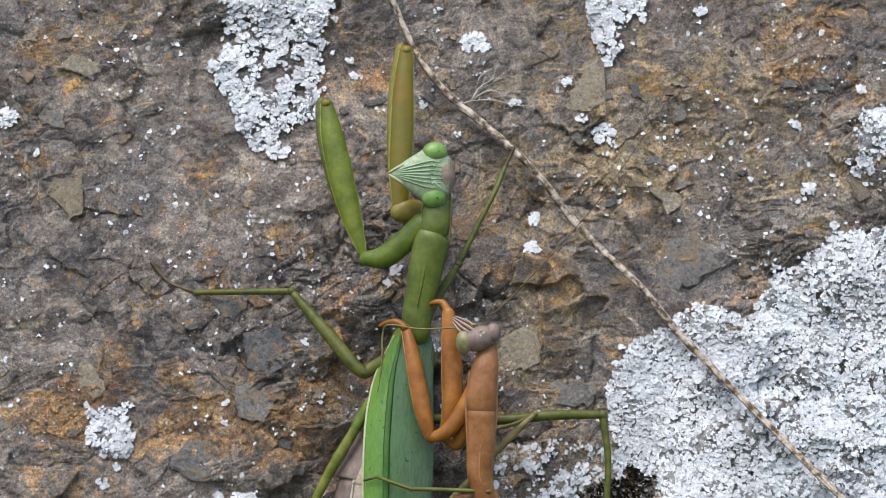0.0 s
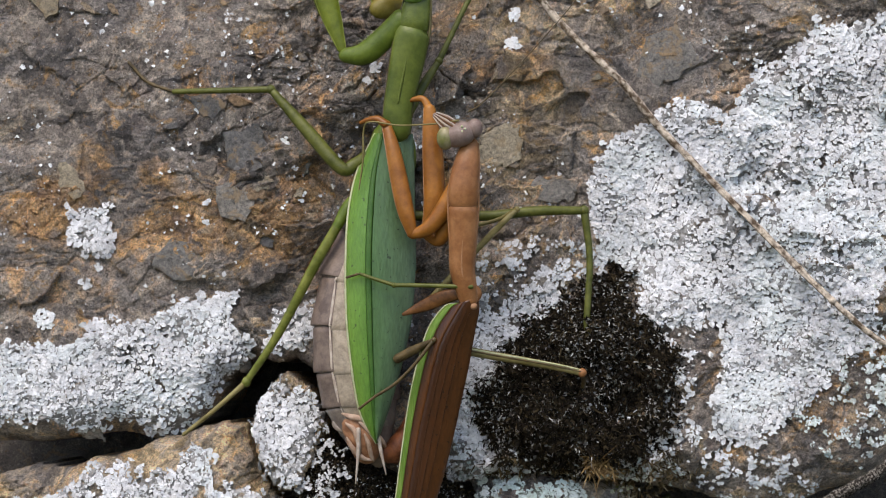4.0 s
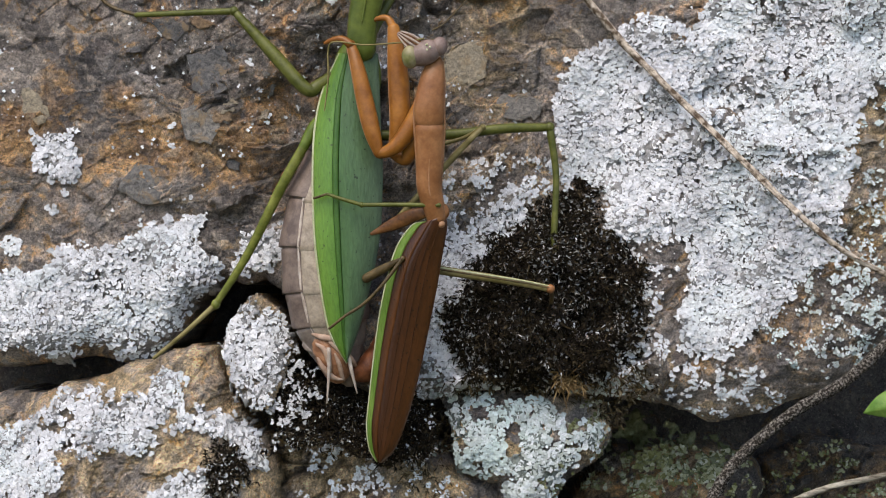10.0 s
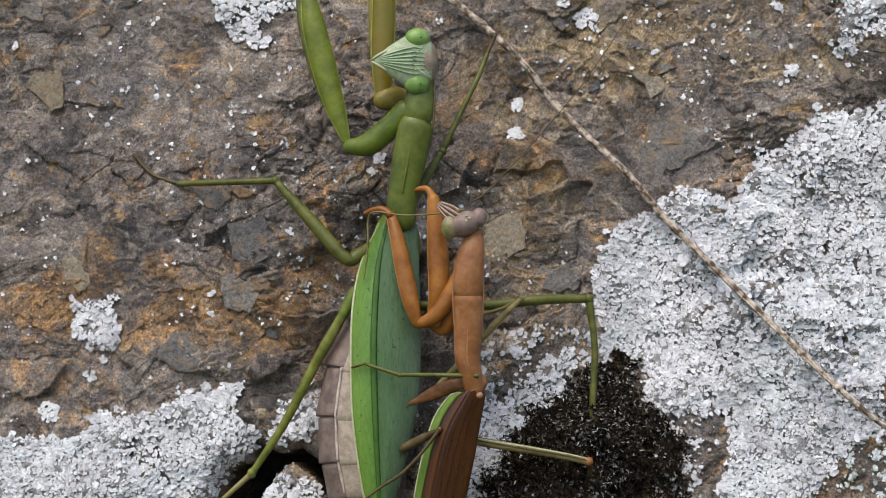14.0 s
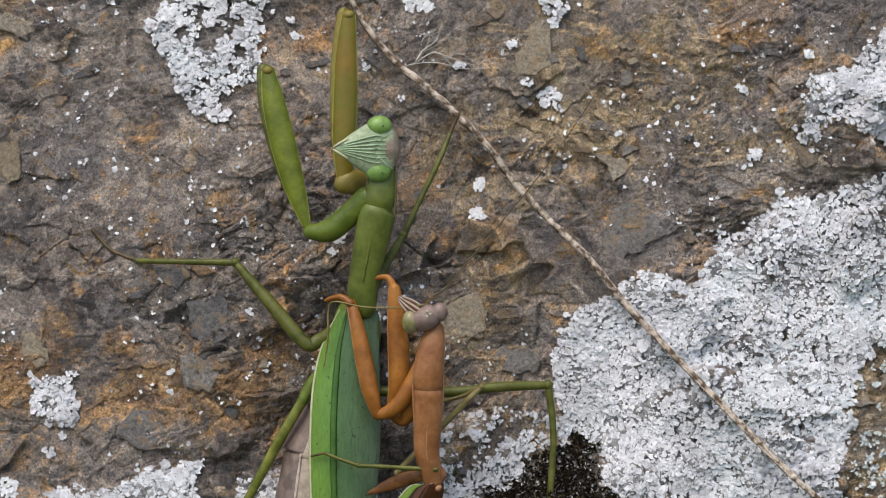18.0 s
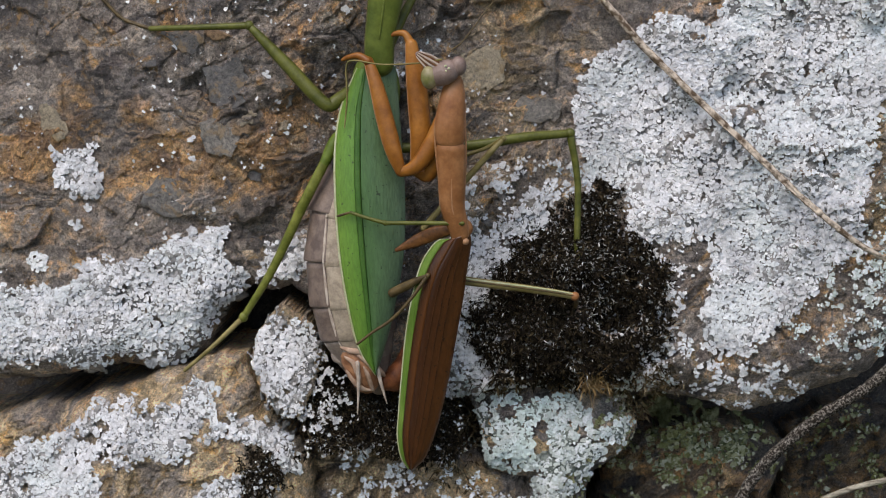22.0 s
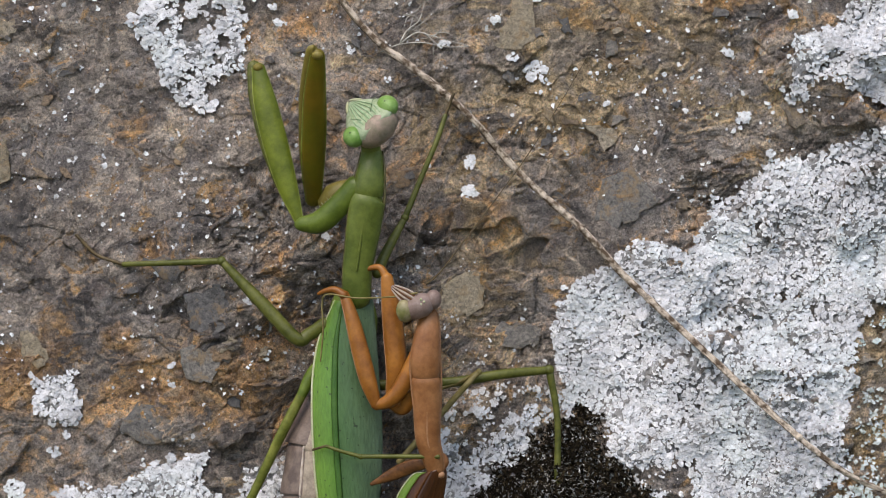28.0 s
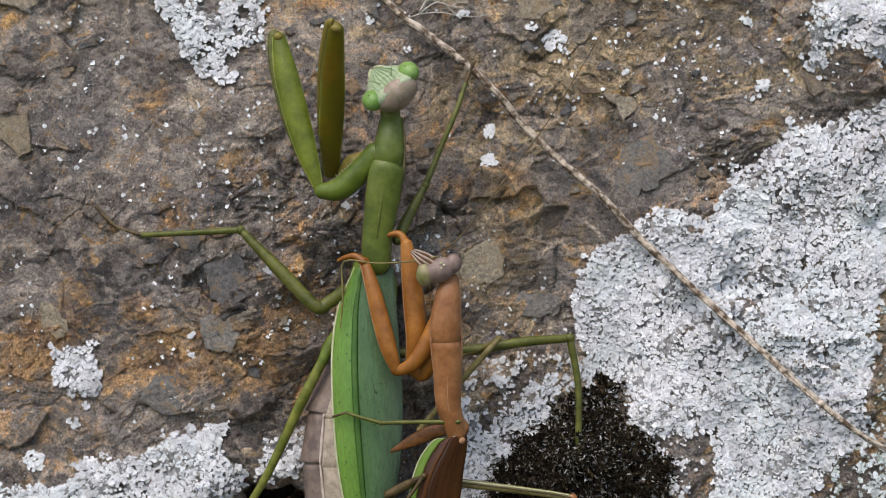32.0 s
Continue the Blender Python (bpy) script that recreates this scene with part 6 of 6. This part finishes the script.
def walking_leg(parent, line, knee, foot, thick, material, foot_material, prefix):
    """Thigh, shin and foot of a walking leg along one line."""
    a, b, c = thick
    made = [sweep(prefix + "_femur", line[:knee + 1], [a] + [a * 0.95] * (knee - 1) + [b], material, parent, 0.9, 0, 10),
            ball("knee", at(line[knee]), (b * 1.35, b * 1.25, b * 1.35), material, parent, rings=6, segs=10),
            sweep(prefix + "_tibia", line[knee:foot + 1], [b] + [b * 0.85] * (foot - knee - 1) + [b * 0.75], material, parent, 0.9, 0, 9)]
    if foot < len(line) - 1:
        made.append(sweep("tarsus", line[foot:], [c] * (len(line) - foot), foot_material, parent, 0.9, 0, 7))
    return made


MID_LEFT = walking_leg(female, F_MIDL, 4, 6, (1.2, 0.62, 0.32), LEG_GREEN, BROWN_LEG, "mid")
MID_RIGHT = walking_leg(female, F_MIDR, 2, 5, (0.95, 0.55, 0.3), LEG_GREEN, BROWN_LEG, "mid")
sweep("hind_coxa", F_HINDL[:3], [1.2, 1.2, 0.85], GREEN, female, 0.9, 12, 12)
sweep("hind_femur", F_HINDL[2:6], [0.85, 0.88, 0.72, 0.55], LEG_LIME, female, 0.85, 26, 12)
ball("knee", at(F_HINDL[5]), (0.8, 0.75, 0.9), LEG_LIME, female, rings=8, segs=12)
sweep("hind_tibia", F_HINDL[5:], [0.5, 0.4, 0.34], HIND_TAN, female, 0.9, 14, 9)
HIND_RIGHT = walking_leg(female, F_HINDR, 4, 7, (0.9, 0.68, 0.34), LEG_GREEN, BROWN_LEG, "hind")

# wing cases: a bright outer band, a dark vein and a blue-green field
tegmen = sheet("wing_case", [F_WING_RIDGE, F_WING_RIGHT], WING_TEAL, female, 0.35, 48, 8, sag=0.9, label="folded blue-green wing case")
sheet("outer_band", [F_WING_EDGE, F_WING_RIDGE], WING_BRIGHT, tegmen, 0.35, 48, 6, sag=0.5, label="bright green outer band")
sweep("margin", F_WING_EDGE, [0.1, 0.2, 0.22, 0.22, 0.22, 0.22, 0.2, 0.16, 0.1], PALE, tegmen, 1.0, 48, 6, label="pale wing edge")
sweep("vein", [(x + 0.1, z, h + 0.08) for x, z, h in F_WING_RIDGE], [0.15, 0.45, 0.55, 0.55, 0.52, 0.45, 0.36, 0.2, 0.1], WING_DARK, tegmen, 0.35, 48, 6, label="dark green vein")

# abdomen: overlapping rings that bulge out from under the wings
ABD_LINE = smooth_line(F_ABD, 9)
ABD_WIDE = np.interp(np.linspace(0, 1, 9), np.linspace(0, 1, 10), [3.5, 5.4, 7.0, 7.7, 7.7, 7.0, 6.2, 5.0, 4.2, 3.0])
abdomen = sweep("abdomen", F_ABD, [3.0, 4.9, 6.5, 7.2, 7.2, 6.6, 5.6, 4.3, 2.6, 1.2], FLANK, female, 0.62, 44, 22, label="swollen grey-brown abdomen")
for i in range(1, 7):
    a, b = ABD_LINE[i - 1], ABD_LINE[i]
    w0, w1 = ABD_WIDE[i - 1], ABD_WIDE[i] * (0.88 if i == 6 else 1)
    m, wm = (a + b) / 2, (w0 + w1) / 2
    lip = b + (b - a) * 0.05
    sweep("segment", [tuple(a), tuple(m), tuple(b), tuple(lip)], [w0 * 0.97, wm * 0.995, w1 * 1.03, w1 * 0.98], FLANK if i < 6 else BELLY, abdomen, 0.64, 12, 24, round_ends=False)
    sweep("plate", [(a[0] - w0 * 0.13, a[1], a[2] + w0 * 0.455), (m[0] - wm * 0.13, m[1], m[2] + wm * 0.47), (b[0] - w1 * 0.13, b[1], b[2] + w1 * 0.48), (lip[0] - w1 * 0.13, lip[1], lip[2] + w1 * 0.45)], [w0 * 0.40, wm * 0.41, w1 * 0.42, w1 * 0.40], BELLY_PALE, abdomen, 0.45, 12, 18, round_ends=False)
    sweep("seam", [(a[0] - w0 * 0.53, a[1] - 0.1, a[2] + w0 * 0.545), (m[0] - wm * 0.53, m[1], m[2] + wm * 0.555), (b[0] - w1 * 0.53, b[1] + 0.1, b[2] + w1 * 0.565)], [0.14, 0.26, 0.2], SEAM, abdomen, 0.4, 8, 6)
tail = sweep("tail_plate", [(-19.6, -53.0, 7.0), (-18.9, -55.8, 7.8), (-18.2, -58.6, 8.0), (-17.6, -61.2, 7.4)], [2.9, 3.1, 2.9, 2.2], TIP, female, 0.62, 18, 16, label="reddish brown end of the abdomen", lump=0.03, seed=4)
for line, wide in (([(-21.6, -54.4), (-19.6, -55.0), (-17.2, -55.2), (-15.4, -54.4)], 0.55), ([(-21.0, -56.0), (-19.4, -57.2), (-18.8, -59.4), (-18.6, -61.0)], 0.5), ([(-18.6, -55.8), (-16.8, -57.2), (-15.2, -58.8), (-14.2, -60.4)], 0.6), ([(-17.8, -57.8), (-17.2, -59.4), (-16.8, -61.4), (-16.4, -62.4)], 0.4), ([(-20.8, -58.4), (-19.8, -60.2), (-18.2, -61.8), (-16.6, -62.2)], 0.45)):
    rise = [8.0 + 2.1 * math.sqrt(max(0.0, 1 - ((px + 18.4) / 4.0) ** 2)) - 0.16 * max(0.0, -57.6 - pz) ** 1.5 for px, pz in line]
    sweep("tail_fold", [(px, pz, h) for (px, pz), h in zip(line, rise)], [wide * 0.4, wide, wide * 0.9, wide * 0.3], FOLD, tail, 0.55, 16, 9, label="pale pinkish fold")
sweep("tail_hook", [(-22.8, -54.4, 6.6), (-23.0, -56.4, 7.2), (-21.6, -57.2, 7.6), (-20.6, -56.6, 7.9)], [0.5, 0.55, 0.4, 0.2], BELLY, female, 0.7, 16, 9)
sweep("cercus", F_CERCI[:3], [0.4, 0.3, 0.1], SEAM, female, 0.9, 14, 8, label="pale pointed tail feeler")
sweep("cercus", F_CERCI[3:], [0.38, 0.3, 0.1], SEAM, female, 0.9, 14, 8)

# ---------- the brown mantis on its back ----------
male = tagged(new("brown_mantis"), "slender brown mantis gripping the green one's back", "mantis")
M_PRO_WIDE = (1.4, 2.1, 2.55, 2.6, 2.3, 2.05, 1.85, 1.5)
sweep("pronotum", [(-0.68, -20.9, 17.55)] + M_PRO[4:], [2.5, 2.3, 2.05, 1.85, 1.5], TAN, male, 0.72, 40, 18)
sweep("pronotum_front", M_PRO[:3] + [(-0.68, -19.9, 17.7)], [1.4, 2.1, 2.55, 2.45], TAN, male, 0.74, 26, 18)
sweep("keel", [(x, z, h + w * 0.70) for (x, z, h), w in zip(M_PRO[4:7], (2.3, 2.05, 1.85))], [0.08, 0.18, 0.08], LINE_TAN, male, 0.5, 20, 6)
for s in (-1, 1):
    sweep("flange", [(x + s * w * 0.96, z, h + 0.1) for (x, z, h), w in zip(M_PRO, M_PRO_WIDE)], [0.06, 0.12, 0.17, 0.17, 0.15, 0.13, 0.12, 0.08], LINE_TAN, male, 0.7, 40, 6, label="paler edge of the pronotum")
mhead = ball("head", at(M_HEAD[0]), (2.9, 1.9, 2.05), PINK, male, Matrix.Rotation(radians(-20), 3, "Y"), label="mauve-brown head")
ball("eye", at(M_HEAD[1], -0.1), (1.45, 1.5, 1.95), skin("olive_eye", (0.15, 0.15, 0.05), (0.30, 0.25, 0.15), 0.3, 0.25), mhead, label="olive compound eye")
ball("eye", at(M_HEAD[2]), (1.35, 1.4, 1.6), PINK, mhead, label="mauve compound eye")
sweep("face", [M_HEAD[0], ((M_HEAD[0][0] + M_HEAD[3][0]) / 2, (M_HEAD[0][1] + M_HEAD[3][1]) / 2, 19), M_HEAD[3]], [1.7, 1.3, 0.5], PINK, mhead, 0.7, 12, 12)
for k in range(7):
    f = k / 6 - 0.5
    sweep("face_stripe", [(M_HEAD[0][0] - 0.9 + 0.9 * f, M_HEAD[0][1] + 1.1 + 1.9 * f, 20.2 - abs(f)), (-3.6 + 1.1 * f, -6.6 + 1.7 * f, 20.0 - abs(f)), (M_HEAD[3][0] + 0.5 * f, M_HEAD[3][1] + 0.8 * f, 19.2)], [0.14, 0.15, 0.08], BROWN_COXA if k % 2 else SEAM, mhead, 0.8, 10, 6)
for k in range(3):
    ball("ocellus", at((M_HEAD[0][0] + 0.5 + 0.5 * (k % 2), M_HEAD[0][1] + 0.3 + 0.4 * k, 20.75)), (0.22, 0.15, 0.22), PALE, mhead, rings=5, segs=8)
sweep("antenna", M_ANT_R, [0.17, 0.13, 0.1, 0.09, 0.08, 0.06, 0.05], BROWN_LEG, male, 1.0, 50, 5)
sweep("antenna", M_ANT_L, [0.16, 0.14, 0.13, 0.14, 0.16, 0.17, 0.1], HIND_TAN, male, 1.0, 50, 6, lump=0.15, seed=3)
for fem, cox, tar, wide in ((M_FEML, M_COXL, M_TARL, [0.8, 1.2, 1.45, 1.4, 0.85]), (M_FEMR, M_COXR, M_TARR, [1.0, 1.55, 1.8, 1.7, 1.0])):
    thigh = sweep("front_femur", fem, wide, ORANGE, male, 0.75, 26, 14)
    spine_row("spines", (fem[1][0] + wide[1] * 0.9, fem[1][1], fem[1][2]), (fem[3][0] + wide[3] * 0.9, fem[3][1], fem[3][2]), 11, 0.45, (1, 0.1, 0.2), BROWN_LEG, thigh)
    sweep("front_coxa", cox, [0.8, 1.25, 1.5, 1.4], ORANGE, male, 0.75, 22, 12)
    sweep("edge_line", [(x - w * 0.93, z, h + 0.3) for (x, z, h), w in zip(fem, wide)], [0.07, 0.13, 0.15, 0.13, 0.07], LINE_TAN, thigh, 0.7, 22, 6)
    sweep("front_tibia", tar, [0.75, 0.62, 0.45, 0.3], ORANGE, male, 0.8, 16, 9)
ball("thorax", at((0.3, -34.6, 14.8)), (1.9, 1.2, 1.7), TAN, male)
for dx, dz in ((-1.2, -1.9), (0.4, -2.3)):
    ball("thorax_plate", at((0.4 + dx, -34.4 + dz, 15.9)), (0.7, 0.5, 0.6), LINE_TAN, male, rings=6, segs=9)
walking_leg(male, M_MIDL, 2, 4, (0.38, 0.36, 0.22), LEG_GREEN, BROWN_LEG, "mid")
sweep("hind_coxa", M_MIDLF, [0.8, 1.15, 1.05, 0.3], BROWN_COXA, male, 0.4, 18, 10)
walking_leg(male, M_MIDR, 3, 5, (0.55, 0.42, 0.3), HIND_TAN, BROWN_LEG, "mid")
walking_leg(male, M_HINDL, 2, 5, (0.8, 0.34, 0.24), BROWN_LEG, BROWN_LEG, "hind")
sweep("hind_femur", M_HINDR, [0.72, 0.76, 0.68, 0.62, 0.62], HIND_TAN, male, 0.8, 24, 10)
sweep("stripe", [(x, z + 0.12, h + 0.62) for x, z, h in M_HINDR], [0.12, 0.14, 0.14, 0.12, 0.08], BROWN_LEG, male, 0.6, 20, 6)
sweep("stripe", [(x, z + 0.42, h + 0.45) for x, z, h in M_HINDR], [0.14, 0.16, 0.16, 0.14, 0.08], PALE, male, 0.6, 20, 6)
ball("knee", at(M_HINDR[-1]), (0.85, 0.75, 0.8), TAN, male, rings=6, segs=10)
sweep("hind_tibia", [M_HINDR[-1], (M_HINDR[-1][0] + 0.3, M_HINDR[-1][1] - 1.6, 5.0), (M_HINDR[-1][0] - 0.4, M_HINDR[-1][1] - 4, 2.5)], [0.5, 0.4, 0.35], BROWN_LEG, male, 0.9, 12, 8)
cover = sheet("wing_case", [M_WING_MID, M_WING_RIGHT], BROWN_WING, male, 0.3, 48, 8, sag=0.8, label="folded dark brown wing case")
band = [(0.55 * a[0] + 0.45 * b[0], 0.55 * a[1] + 0.45 * b[1], 0.55 * a[2] + 0.45 * b[2] + 0.2) for a, b in zip(M_WING_EDGE, M_WING_MID)]
sheet("outer_band", [M_WING_EDGE, band], MALE_BAND, cover, 0.3, 48, 4, sag=0.2, label="green outer band of the wing")
sheet("inner_band", [band, M_WING_MID], BROWN_WING, cover, 0.3, 48, 4, sag=0.1)
sweep("margin", M_WING_EDGE, [0.08, 0.14, 0.16, 0.16, 0.16, 0.16, 0.15, 0.14, 0.12, 0.08], PALE, cover, 1.0, 48, 6)
for k in (1, 2, 3):
    vein = [tuple(np.array(a) * (1 - k / 5) + np.array(b) * (k / 5) + np.array((0, 0, 0.8 * math.sin(math.pi * k / 5) + 0.05))) for a, b in zip(M_WING_MID, M_WING_RIGHT)]
    sweep("vein", vein[1:-1], [0.05, 0.08, 0.09, 0.09, 0.09, 0.08, 0.07, 0.05], WING_VEIN, cover, 0.5, 40, 5)
sweep("abdomen", M_ABD, [2.0, 2.3, 2.2, 2.2, 2.3, 1.6], MALE_BELLY, male, 0.8, 26, 14, label="brown abdomen curved to the mate")


# ---------- what moves ----------
def arm_move(line, later):
    """From a leg's first place to its later one: carried to the new knee and turned to the new direction."""
    a0, b0, a1, b1 = at(line[0]), at(line[-1]), at(later[0]), at(later[-1])
    turn = (b0 - a0).rotation_difference(b1 - a1).to_matrix().to_4x4()
    return Matrix.Translation(a0), Matrix.Translation(a1) @ turn


def motions():
    still, settled = Matrix.Identity(4), Matrix.Translation((SETTLE[0] * MM, 0, SETTLE[1] * MM))
    undo = settled.inverted()
    climbed = Matrix.Translation((-0.8 * MM, 0, -1.4 * MM))
    walk(female, [(0.0, still), (26.6, still), (28.3, settled), (32.0, settled)])
    walk(male, [(0.0, still), (26.6, still), (28.3, climbed), (32.0, climbed)])
    for leg, (dx, dz) in ((MID_LEFT, (-1.2, -0.4)), (MID_RIGHT, (1.9, 0.7)), (HIND_RIGHT, (0.4, -1.0))):
        placed = Matrix.Translation((dx * MM, 0, dz * MM))
        for piece in leg:
            walk(piece, [(0.0, still), (26.6, still), (28.3, placed), (32.0, placed)])
    turned = undo @ HEAD_FORWARD
    half = Matrix.Translation(HEAD_TO_CAMERA.translation.lerp(turned.translation, 0.5)) @ HEAD_TO_CAMERA.to_quaternion().slerp(turned.to_quaternion(), 0.5).to_matrix().to_4x4()
    walk(head, [(0.0, HEAD_TO_CAMERA), (26.6, HEAD_TO_CAMERA), (27.4, half), (28.3, turned), (32.0, turned)])
    for arm, line, later in ((LEFT_ARM, F_FEML, F_FEML_LATER), (RIGHT_ARM, F_FEMR, F_FEMR_LATER), (RIGHT_COXA, F_COXR, [(-9.5, 11.0, 4.0), (-18.8, 7.6, 4.5)])):
        first, last = arm_move(line, later)
        walk(arm, [(0.0, first), (26.6, first), (28.3, undo @ last), (32.0, undo @ last)])


SETTLE = (-0.5, -1.1)
F_FEML_LATER = [(-21.6, 5.0, 11.0), (-23.2, 11.9, 10.5), (-25.0, 18.8, 10.0), (-26.5, 25.8, 9.5), (-27.2, 31.3, 9.0)]
F_FEMR_LATER = [(-20.1, 8.4, 4.0), (-19.5, 13.8, 8.0), (-18.6, 19.1, 12.0), (-17.6, 24.3, 16.0), (-16.7, 28.2, 20.0)]
motions()
